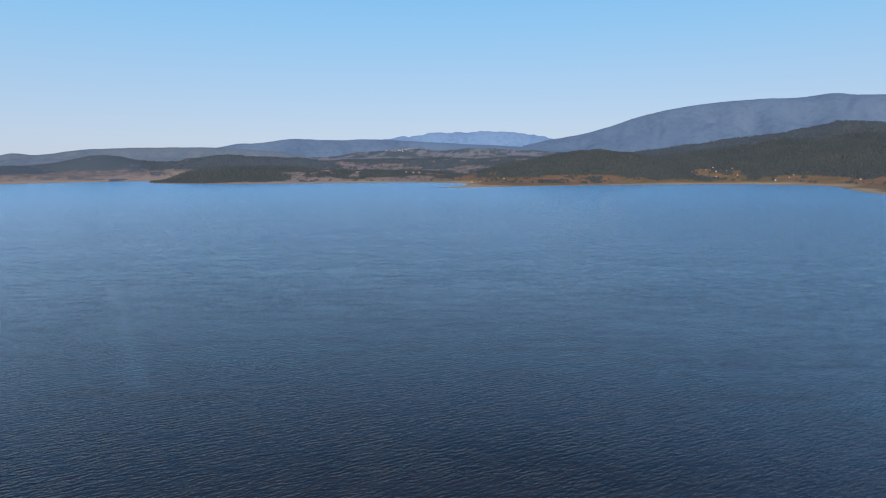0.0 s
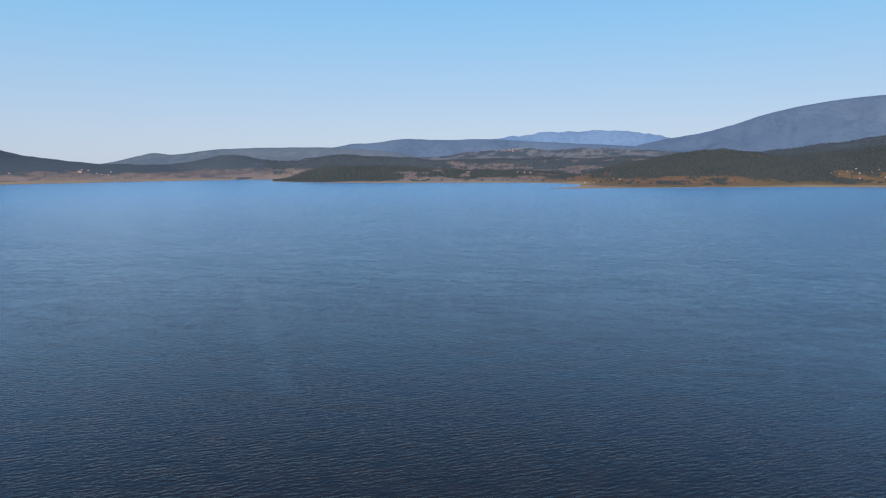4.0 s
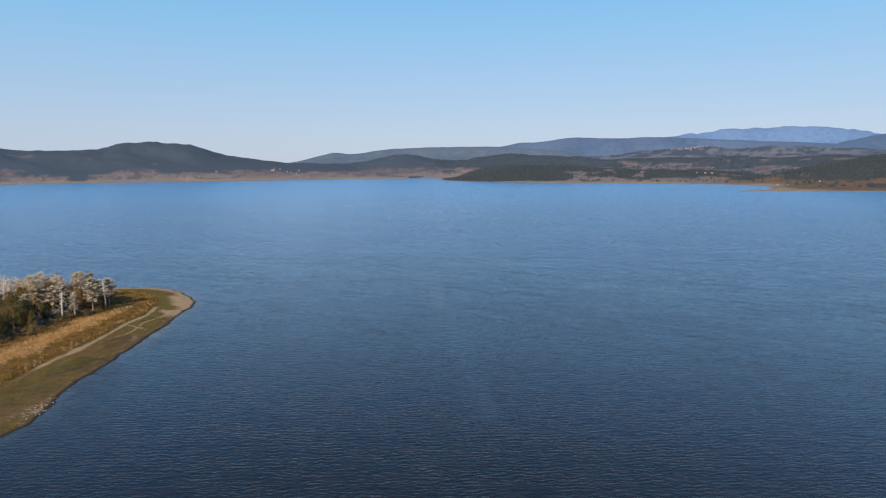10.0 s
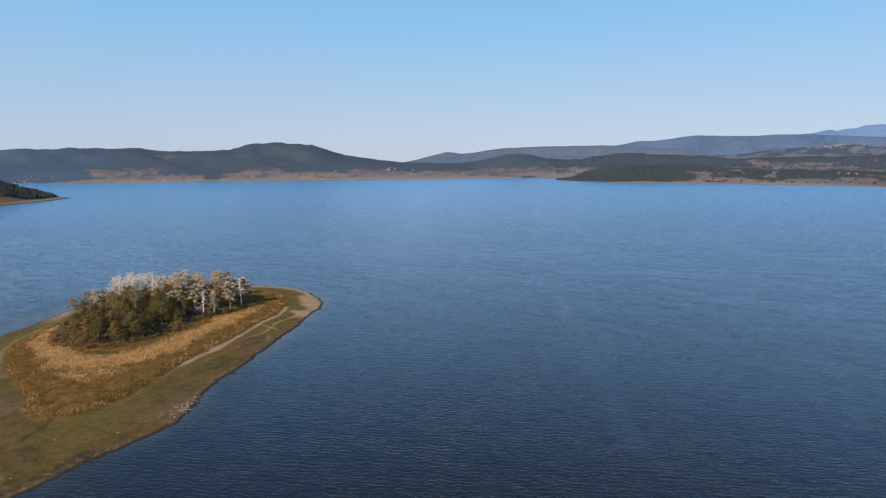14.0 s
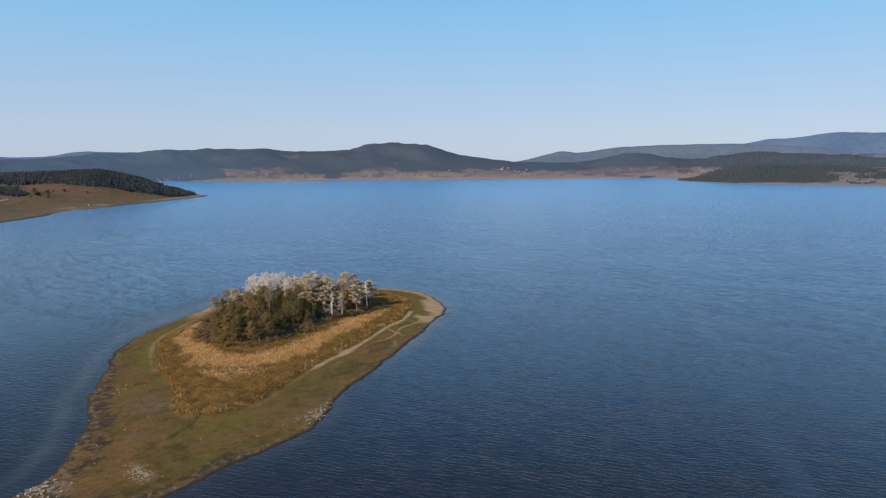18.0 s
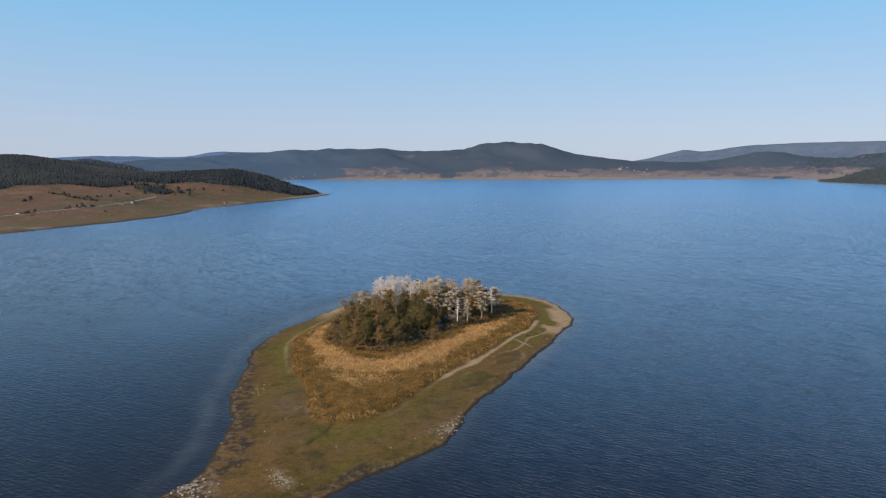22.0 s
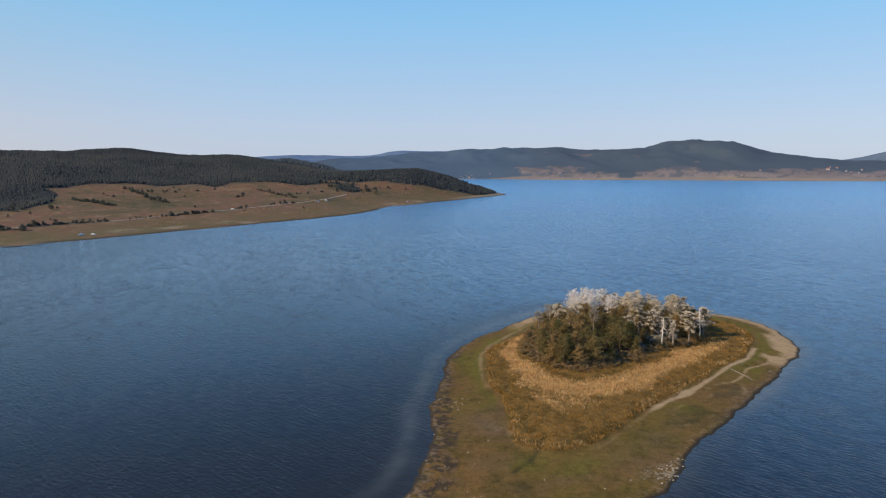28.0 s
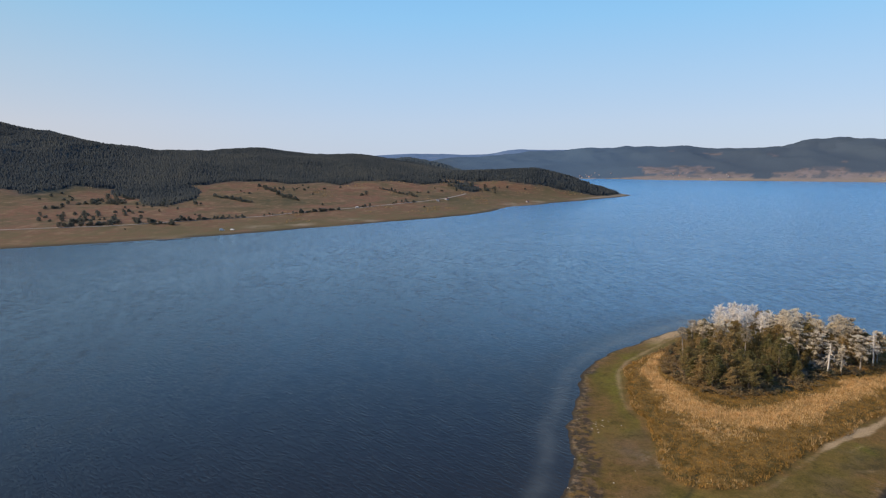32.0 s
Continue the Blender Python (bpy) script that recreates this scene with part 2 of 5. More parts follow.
def island_material():
    m = Nodes("island_ground")
    broad, mid, fine = m.noise(0.05, 4, 0.6), m.noise(0.25, 5, 0.65), m.noise(1.6, 4, 0.65)
    turf = m.ramp(m.math("ADD", m.math("MULTIPLY", broad, 0.6), m.math("MULTIPLY", mid, 0.4)),
                  [(0.36, (0.078, 0.056, 0.013)), (0.45, (0.128, 0.084, 0.021)), (0.53, (0.182, 0.104, 0.034)), (0.60, (0.142, 0.090, 0.025)), (0.68, (0.096, 0.070, 0.016))])
    col = m.mix(m.math("MULTIPLY", m.attr("green"), m.ramp(mid, [(0.35, 0.35), (0.6, 1.0)])), turf, (0.140, 0.122, 0.018))
    col = m.mix(m.math("MULTIPLY", m.attr("rosy"), m.ramp(mid, [(0.35, 0.4), (0.6, 1.0)])), col, (0.142, 0.094, 0.054))
    col = m.mix(m.math("MULTIPLY", m.attr("reed"), 0.85), col, m.mix(m.attr("gold"), m.mix(m.ramp(mid, [(0.4, 0.0), (0.6, 1.0)]), (0.090, 0.063, 0.018), (0.25, 0.145, 0.042)), m.mix(fine, (0.38, 0.22, 0.078), (0.60, 0.37, 0.145))))
    col = m.mix(m.attr("litter"), col, m.mix(mid, (0.10, 0.07, 0.042), (0.19, 0.13, 0.078)))
    col = m.mix(m.math("MULTIPLY", m.attr("mud"), m.ramp(mid, [(0.42, 0.0), (0.55, 0.9)])), col, (0.046, 0.036, 0.027))
    col = m.mix(m.math("MULTIPLY", m.attr("mud"), m.ramp(m.noise(0.45, 3), [(0.52, 0.0), (0.6, 0.8)])), col, (0.17, 0.105, 0.055))
    col = m.mix(m.ramp(m.noise(0.7, 6, 0.72), [(0.44, 0.0), (0.62, 0.6)]), col, m.mix(1.0, col, (0.52, 0.55, 0.5), "MULTIPLY"))
    sand = m.math("MULTIPLY", m.attr("sand"), m.ramp(mid, [(0.3, 0.55), (0.5, 1.0)]))
    col = m.mix(sand, col, m.mix(fine, (0.29, 0.20, 0.105), (0.48, 0.345, 0.205)))
    pale = m.math("MULTIPLY", m.attr("pale"), m.ramp(m.noise(0.9, 4), [(0.47, 0.0), (0.58, 0.9)]))
    col = m.mix(pale, col, (0.44, 0.39, 0.30))
    col = m.mix(m.math("MULTIPLY", m.attr("ditch"), 0.8), col, (0.03, 0.032, 0.014))
    col = m.mix(m.math("MULTIPLY", fine, 0.35), col, m.mix(1.0, col, (0.5, 0.46, 0.4), "MULTIPLY"))
    tuft = m.noise(4.5, 4, 0.75)
    col = m.mix(m.ramp(tuft, [(0.38, 0.8), (0.50, 0.0)]), col, m.mix(1.0, col, (0.42, 0.44, 0.40), "MULTIPLY"))
    col = m.mix(m.ramp(tuft, [(0.54, 0.0), (0.66, 0.65)]), col, m.mix(1.0, col, (1.7, 1.55, 1.35), "MULTIPLY"))
    # damp shore edge, with the bank's own shade put into the colour
    col = m.mix(m.attr("wet"), col, (0.035, 0.028, 0.02))
    return m.done(col, 0.95, m.bump(m.math("ADD", fine, m.math("MULTIPLY", mid, 2.0)), 0.6, 0.25), 0.15)


def leaf_material(name, dark, mid, light, island=True, through_light=0.0, patch=0.02, each=0.4):
    m = Nodes(name)
    g = m.node("ShaderNodeNewGeometry")
    o = m.node("ShaderNodeObjectInfo")
    r = g.outputs["Random Per Island"]
    tone = m.math("ADD", m.math("MULTIPLY", r, 1.0 - each), m.math("MULTIPLY", o.outputs["Random"] if island else m.ramp(m.noise(patch, 4), [(0.32, 0.0), (0.68, 1.0)]), each))
    col = m.ramp(tone, [(0.1, dark), (0.5, mid), (0.9, light)])
    m.done(col, 0.9, None, 0.1)
    if through_light:
        thin = m.node("ShaderNodeBsdfTranslucent")
        m.link(col, thin.inputs[0])
        both = m.node("ShaderNodeMixShader")
        both.inputs[0].default_value = through_light
        m.link(m.bsdf.outputs[0], both.inputs[1])
        m.link(thin.outputs[0], both.inputs[2])
        m.link(both.outputs[0], m.t.nodes["Material Output"].inputs[0])
    return m.mat


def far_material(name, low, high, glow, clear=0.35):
    """Wooded mountains many kilometres off, with air haze put into the colour and glow."""
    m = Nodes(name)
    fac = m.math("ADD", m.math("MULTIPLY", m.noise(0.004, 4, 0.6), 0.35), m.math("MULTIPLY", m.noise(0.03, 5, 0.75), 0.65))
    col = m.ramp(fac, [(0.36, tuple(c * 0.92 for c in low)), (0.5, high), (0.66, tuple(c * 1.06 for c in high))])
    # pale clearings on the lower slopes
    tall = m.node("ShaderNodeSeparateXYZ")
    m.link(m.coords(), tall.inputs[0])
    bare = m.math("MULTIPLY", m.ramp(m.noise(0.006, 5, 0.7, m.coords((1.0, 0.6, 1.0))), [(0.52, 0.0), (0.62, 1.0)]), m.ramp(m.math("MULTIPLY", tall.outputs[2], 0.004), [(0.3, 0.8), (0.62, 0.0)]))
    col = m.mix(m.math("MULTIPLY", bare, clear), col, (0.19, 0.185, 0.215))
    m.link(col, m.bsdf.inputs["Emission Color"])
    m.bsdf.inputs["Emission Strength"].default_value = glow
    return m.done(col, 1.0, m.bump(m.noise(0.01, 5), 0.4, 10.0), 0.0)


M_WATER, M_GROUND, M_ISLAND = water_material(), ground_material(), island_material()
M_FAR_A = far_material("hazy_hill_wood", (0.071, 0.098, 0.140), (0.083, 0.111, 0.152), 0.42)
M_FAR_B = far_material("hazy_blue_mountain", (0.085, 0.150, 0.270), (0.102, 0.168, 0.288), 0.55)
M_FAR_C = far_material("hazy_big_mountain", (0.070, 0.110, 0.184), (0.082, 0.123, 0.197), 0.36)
M_PINE = leaf_material("pine_needles", (0.125, 0.128, 0.050), (0.27, 0.205, 0.082), (0.46, 0.30, 0.135), through_light=0.5, each=0.58)
# near wood's colour holds some air haze; broad dark patches imitate shaded slopes
M_WOOD_NEAR = leaf_material("shore_conifers", (0.044, 0.055, 0.063), (0.080, 0.092, 0.096), (0.112, 0.117, 0.107), False, 0.45, 0.0045, 0.62)
# farther woods paler and bluer: air haze put into the leaf colour
M_WOOD_FAR = leaf_material("hazy_hill_conifers", (0.056, 0.077, 0.092), (0.070, 0.091, 0.105), (0.090, 0.106, 0.112), False, 0.25, 0.01)
M_WOOD_BLUE = leaf_material("hazy_bay_conifers", (0.061, 0.087, 0.117), (0.072, 0.098, 0.128), (0.086, 0.110, 0.137), False, 0.2)
M_WOOD_HAZE = leaf_material("hazy_far_conifers", (0.060, 0.098, 0.146), (0.068, 0.107, 0.156), (0.078, 0.117, 0.166), False, 0.25)
M_SHRUB = leaf_material("shrub_leaves", (0.075, 0.075, 0.045), (0.12, 0.108, 0.066), (0.17, 0.14, 0.09), through_light=0.45)
M_REED = leaf_material("dry_reed", (0.40, 0.235, 0.088), (0.70, 0.44, 0.185), (0.92, 0.67, 0.34), False, 0.45, 0.3)
M_SEDGE = leaf_material("brown_sedge", (0.10, 0.067, 0.015), (0.32, 0.176, 0.040), (0.66, 0.36, 0.10), False, 0.45, 0.3)
M_DEAD = plain("bleached_dead_wood", (0.78, 0.69, 0.58), 0.9, 0.15, 0.8)
M_DEAD_WARM = plain("guano_streaked_wood", (0.62, 0.53, 0.40), 0.9, 0.25, 0.7)
M_DEAD_GREY = plain("grey_dead_wood", (0.34, 0.285, 0.235), 0.9, 0.35, 0.7)
M_BARK = plain("pine_bark", (0.20, 0.145, 0.10), 0.95, 0.35, 1.2)
M_STONE = plain("pale_shore_stone", (0.40, 0.35, 0.28), 0.9, 0.25, 1.5)
M_WALLS = plain("white_render_wall", (0.40, 0.40, 0.42), 0.9, 0.08, 0.3)
M_ROOF = plain("clay_roof", (0.33, 0.14, 0.085), 0.9, 0.2, 0.5)
M_ASPHALT = plain("worn_asphalt", (0.30, 0.25, 0.20), 0.95, 0.2, 0.2)
M_GLASS = plain("dark_window", (0.03, 0.035, 0.04), 0.2, 0.1, 0.5, 0.0, 0.5)
M_PAINT = plain("white_car_paint", (0.75, 0.75, 0.74), 0.35, 0.05, 0.5, 0.0, 0.5)
M_TYRE = plain("tyre_rubber", (0.03, 0.03, 0.03), 0.9, 0.1, 2.0)


# ---- mesh helpers ----
def mesh_object(name, verts, faces, material, parent=None, label="", smooth=True):
    """One mesh object from vertex and face arrays (all faces of one size, or a list of mixed ones)."""
    me = bpy.data.meshes.new(name)
    verts = np.asarray(verts, dtype=np.float32)
    if isinstance(faces, np.ndarray):
        n, k = faces.shape
        me.vertices.add(len(verts))
        me.vertices.foreach_set("co", verts.ravel())
        me.loops.add(n * k)
        me.loops.foreach_set("vertex_index", faces.astype(np.int32).ravel())
        me.polygons.add(n)
        me.polygons.foreach_set("loop_start", np.arange(0, n * k, k, dtype=np.int32))
        me.update(calc_edges=True)
    else:
        me.from_pydata(verts.tolist(), [], faces)
    me.polygons.foreach_set("use_smooth", np.full(len(me.polygons), smooth))
    me.materials.append(material)
    ob = new(name, me)
    if parent:
        ob.parent = parent
    if label:
        ob["label"] = label
    return ob


def part(name, bm, material, parent, label="", smooth=False):
    """A bmesh as one mesh object under a thing or a part."""
    me = bpy.data.meshes.new(name)
    bm.to_mesh(me)
    bm.free()
    if smooth:
        me.polygons.foreach_set("use_smooth", np.full(len(me.polygons), True))
    me.materials.append(material)
    ob = new(name, me)
    ob.parent = parent
    if label:
        ob["label"] = label
    return ob


def values(ob, name, data):
    a = ob.data.attributes.new(name, "FLOAT", "POINT")
    a.data.foreach_set("value", np.asarray(data, dtype=np.float32))


def chaikin(pts, times=2, closed=True):
    p = np.array(pts, dtype=float)
    for _ in range(times):
        q = np.roll(p, -1, axis=0) if closed else p[1:]
        a = p if closed else p[:-1]
        mid = np.stack([a * 0.75 + q * 0.25, a * 0.25 + q * 0.75], 1).reshape(-1, p.shape[1])
        p = mid if closed else np.vstack([p[:1], mid, p[-1:]])
    return p


def line_distance(x, y, line, closed=False):
    """Distance to a polyline, and the third coordinate of the line nearby, blended smoothly."""
    best = np.full(x.shape, 1e9)
    val, weight = np.zeros(x.shape), np.zeros(x.shape)
    ends = list(zip(line, np.roll(line, -1, axis=0))) if closed else list(zip(line[:-1], line[1:]))
    for a, b in ends:
        dx, dy = b[0] - a[0], b[1] - a[1]
        s = np.clip(((x - a[0]) * dx + (y - a[1]) * dy) / (dx * dx + dy * dy + 1e-9), 0, 1)
        d = (x - a[0] - s * dx) ** 2 + (y - a[1] - s * dy) ** 2
        near = d < best
        best = np.where(near, d, best)
        if len(a) > 2:
            w = 1.0 / (d + 400.0) ** 4 * 1e10
            val += w * (a[2] + s * (b[2] - a[2]))
            weight += w
    return np.sqrt(best), val / np.maximum(weight, 1e-30)


def inside(x, y, poly):
    odd = np.zeros(x.shape, dtype=bool)
    for a, b in zip(poly, np.roll(poly, -1, axis=0)):
        if a[1] == b[1]:
            continue
        cross = ((a[1] > y) != (b[1] > y)) & (x < (b[0] - a[0]) * (y - a[1]) / (b[1] - a[1]) + a[0])
        odd ^= cross
    return odd


def signed(x, y, poly):
    """Distance to a closed outline, positive inside."""
    d, _ = line_distance(x, y, poly, True)
    return np.where(inside(x, y, poly), d, -d)


def smooth(a, b, x):
    s = np.clip((x - a) / (b - a), 0, 1)
    return s * s * (3 - 2 * s)


_rng = np.random.RandomState(5)
_LAT = _rng.rand(64, 64)


def field(x, y, size, octaves=3):
    """Smooth random field, 0 to 1, with lumps of the given size."""
    total, amp, norm = np.zeros(np.shape(x)), 1.0, 0.0
    for k in range(octaves):
        u, v = x / size + 17.3 * k, y / size + 5.7 * k
        i, j = np.floor(u).astype(int), np.floor(v).astype(int)
        f, g = u - i, v - j
        f, g = f * f * (3 - 2 * f), g * g * (3 - 2 * g)
        i0, i1, j0, j1 = i % 64, (i + 1) % 64, j % 64, (j + 1) % 64
        total += amp * ((_LAT[i0, j0] * (1 - f) + _LAT[i1, j0] * f) * (1 - g) + (_LAT[i0, j1] * (1 - f) + _LAT[i1, j1] * f) * g)
        norm += amp
        amp, size = amp * 0.5, size * 0.5
    return total / norm


# ---- the plan of the lake: shore, ridges ----
CENTRE = (-50.0, 20.0)
WEST = [(-650, -520), (-690, -330), (-705, -244), (-722, -173), (-750, -95), (-789, -28), (-834, 60), (-890, 175), (-969, 276), (-1046, 312),
        (-1075, 370), (-1126, 446), (-1190, 545), (-1278, 662), (-1335, 650), (-1600, 520), (-2150, 620)]
NORTH = [(-2290, 960), (-2020, 1150), (-1893, 1326), (-1787, 1488), (-1560, 1730), (-1400, 1950), (-1284, 2110), (-1060, 2290), (-900, 2260),
         (-962, 2085), (-900, 2010), (-640, 1890), (-400, 1940), (-156, 1980), (0, 1935), (62, 1850), (70, 1660)]
EAST = [(-34, 1530), (50, 1548), (164, 1600), (308, 1634), (508, 1684), (760, 1690), (881, 1590), (915, 1500), (832, 1332), (772, 1129),
        (740, 800), (900, 200), (1100, -500), (300, -1100), (-400, -900)]
LAKE = chaikin(WEST + NORTH + EAST, 2)

# crest lines: x, y, height of the ground; spread of the slope, lowest wooded height, wooded share
RIDGES = [
    ([(-1560, -900, 155), (-1661, -625, 139), (-1690, -548, 121), (-1720, -455, 102), (-1763, -268, 83), (-1783, -97, 83), (-1787, 41, 77),
      (-1782, 156, 74), (-1768, 271, 60), (-1747, 387, 36)], 330, 25, 1.0),
    ([(-1440, 290, 34), (-1386, 306, 39), (-1372, 362, 41), (-1341, 460, 47), (-1317, 524, 42), (-1303, 565, 40), (-1290, 598, 42), (-1281, 626, 34)], 85, 30, 1.0),
    ([(-2200, 180, 46), (-2238, 290, 60), (-2246, 349, 64), (-2232, 430, 52), (-2214, 510, 27), (-2205, 560, 8)], 80, 5, 1.0),
    ([(-2860, 760, 68), (-2793, 978, 85), (-2698, 1217, 106), (-2551, 1501, 104), (-2362, 1782, 98), (-2260, 1900, 122), (-2200, 1980, 127),
      (-2100, 2090, 125), (-1972, 2201, 80), (-1789, 2350, 50)], 300, 24, 0.93),
    ([(-1560, 2600, 45), (-1433, 2670, 76), (-1341, 2716, 78), (-1190, 2781, 48)], 170, 30, 0.95),
    ([(-935, 2095, 6), (-853, 2112, 34), (-706, 2165, 44), (-557, 2206, 40), (-427, 2233, 32), (-263, 2257, 28), (-86, 2269, 26)], 110, 8, 0.58),
    ([(-1100, 2606, 27), (-1032, 2633, 62), (-872, 2689, 78), (-641, 2751, 72), (-503, 2779, 58), (-322, 2804, 62), (-102, 2818, 64),
      (106, 2816, 66), (423, 2768, 60)], 210, 34, 0.7),
    ([(-760, 3300, 62), (-644, 3338, 82), (-417, 3374, 104), (-156, 3396, 114), (138, 3397, 120), (420, 3380, 110), (700, 3330, 90)], 260, 70, 0.45),
    ([(282, 2081, 55), (370, 2067, 69), (489, 2042, 78), (571, 2021, 71), (651, 1997, 54), (758, 1958, 40)], 125, 15, 0.97),
    ([(661, 2203, 55), (861, 2133, 70), (982, 2080, 90), (1080, 2031, 110), (1209, 1956, 110), (1289, 1905, 112), (1500, 1700, 120)], 190, 17, 1.0),
    ([(783, 2688, 80), (948, 2635, 105), (1140, 2558, 135), (1313, 2473, 163), (1438, 2402, 184), (1566, 2321, 178), (1800, 2150, 190)], 300, 30, 1.0),
]


def land(x, y):
    """Height of the ground, distance inland from the lake's shore, nearest ridge and its share of height."""
    wob = (field(x, y, 60, 3) - 0.5) * 16 + (field(x + 500, y, 16, 2) - 0.5) * 5
    d = -signed(x, y, LAKE) + wob * smooth(0, 200, np.hypot(x - 50, y - 1500)) * 0.7
    top = np.zeros(x.shape)
    who = np.full(x.shape, -1)
    crown = np.ones(x.shape)
    for k, (crest, spread, _, _) in enumerate(RIDGES):
        s, zc = line_distance(x, y, np.array(crest, dtype=float))
        h = zc * np.exp(-0.5 * (s / spread) ** 2)
        h = np.where(s < 6 * spread, h, 0)
        who = np.where(h > top, k, who)
        crown = np.where(h >= top, zc, crown)
        top = np.maximum(top, h) + 0.18 * np.minimum(top, h)
    rough = field(x, y, 140, 4) - 0.5
    spurs = field(x * 0.35 + 200, y, 150, 3) - 0.5
    top = top * (1 + np.where(y < 900, 0.55, 0.45) * spurs * smooth(12, 40, top) * smooth(1, 0.72, top / np.maximum(crown, 1)))
    up = np.clip(d, 0, None)
    z = np.where(d < 0, np.maximum(d * 0.12, -6), np.minimum(up * 0.09, 1.4) + np.clip(up - 15, 0, None) * 0.012)
    z = np.where(d > 0, np.minimum(z, 9) + top * smooth(2, 160, d) + rough * (10 + 0.25 * top) * smooth(40, 400, d), z)
    return z, d, who, top


def bay_turn(x, y):
    """0 to 1: towards the hazy head of the western bay."""
    return smooth(54, 68, np.degrees(np.arctan2(-(x + 50), y - 20))) * smooth(84, 76, np.degrees(np.arctan2(-(x + 50), y - 20))) * smooth(1900, 2150, np.hypot(x + 50, y - 20))


# field (0) and wood (1) plots round the north and east shores: bearing from, to, distance from, to
PLOTS = [
    (56.2, 61.8, 2385, 2475, 0), (48.9, 52.0, 2345, 2405, 0), (47.2, 49.4, 2380, 2452, 0), (41.5, 47.8, 2330, 2402, 0), (31.5, 41.8, 2330, 2468, 0), (37.0, 39.0, 2455, 2500, 0),
    (52.0, 53.4, 2325, 2480, 1), (61.6, 69.0, 2360, 2800, 1), (53.4, 56.4, 2370, 2500, 1),
    (20.3, 31.0, 2440, 2556, 0), (25.0, 26.5, 2440, 2530, 1),
    (12.7, 23.2, 2030, 2330, 1), (-4.5, 12.5, 2000, 2235, 0), (2.2, 5.7, 2085, 2330, 1), (9.0, 12.4, 2150, 2235, 1), (6.4, 8.6, 2165, 2215, 1),
    (-3.2, -1.4, 2060, 2200, 1), (0.4, 1.6, 2120, 2180, 1),
    (8.2, 20.0, 2560, 2860, 1), (-3.5, 8.0, 2400, 2560, 0), (2.5, 6.0, 2430, 2500, 1), (-2.0, 1.0, 2520, 2620, 1), (1.5, 7.8, 2590, 2640, 0),
    (-10.4, -12.2, 1850, 1885, 0), (-6.0, -15.5, 1700, 1842, 0), (-23.0, -26.4, 1930, 1998, 0), (-28.3, -31.8, 1890, 1968, 0), (-33.5, -36.5, 1800, 1880, 0),
]


def wooded(x, y, z, d, who, top):
    """0 to 1: how much wood grows there."""
    lumps = np.where(y > 1000, field(x + 900, y - 300, 62, 4), field(x + 900, y - 300, 95, 3))
    out = np.zeros(x.shape)
    for k, (_, _, low, share) in enumerate(RIDGES):
        edge = smooth(low - 3, low + 3, top + (lumps - 0.5) * 16)
        patch = np.where(lumps < 0.22 + 0.58 * share, 1.0, 0.0) if share < 0.99 else 1.0
        out = np.where(who == k, edge * patch, out)
    for cx, cy, rx, ry in ((-1125, -185, 95, 38), (-1200, -230, 80, 50), (-1230, 300, 45, 22)):
        out = np.maximum(out, ((x - cx) / rx) ** 2 + ((y - cy) / ry) ** 2 + (lumps - 0.5) * 1.5 < 1)
    out = np.where((bay_turn(x, y) > 0.5 + (lumps - 0.5) * 0.8) & (d > 50 + 60 * lumps), 1.0, out)
    tip = ((x + 1292) / 28) ** 2 + ((y - 600) / 40) ** 2 + (lumps - 0.5) * 0.8 < 1
    out = np.where(tip, 1.0, out) * np.where((x > -1400) & (x < -1000) & (y > 420) & (y < 760), smooth(20, 28, d), 1.0)
    spin = np.degrees(np.arctan2(CENTRE[0] - x, y - CENTRE[1])) + (field(x, y, 45, 3) - 0.5) * 1.6
    away = np.hypot(x - CENTRE[0], y - CENTRE[1]) + (field(x + 400, y, 60, 3) - 0.5) * 46
    for a0, a1, r0, r1, on in PLOTS:
        out = np.where((spin > min(a0, a1)) & (spin < max(a0, a1)) & (away > r0) & (away < r1) & (y > 900), float(on), out)
    low_copses = (field(x - 700, y + 200, 70, 2) > 0.66) & (d > 60) & (y > 1000)
    specks = (field(x + 33, y + 71, 11, 1) > 0.80) & (d > 70) & (y > 1000)
    return np.where(low_copses | specks, np.maximum(out, 0.6), out) * (d > 12)


# ---- ground sheet ----


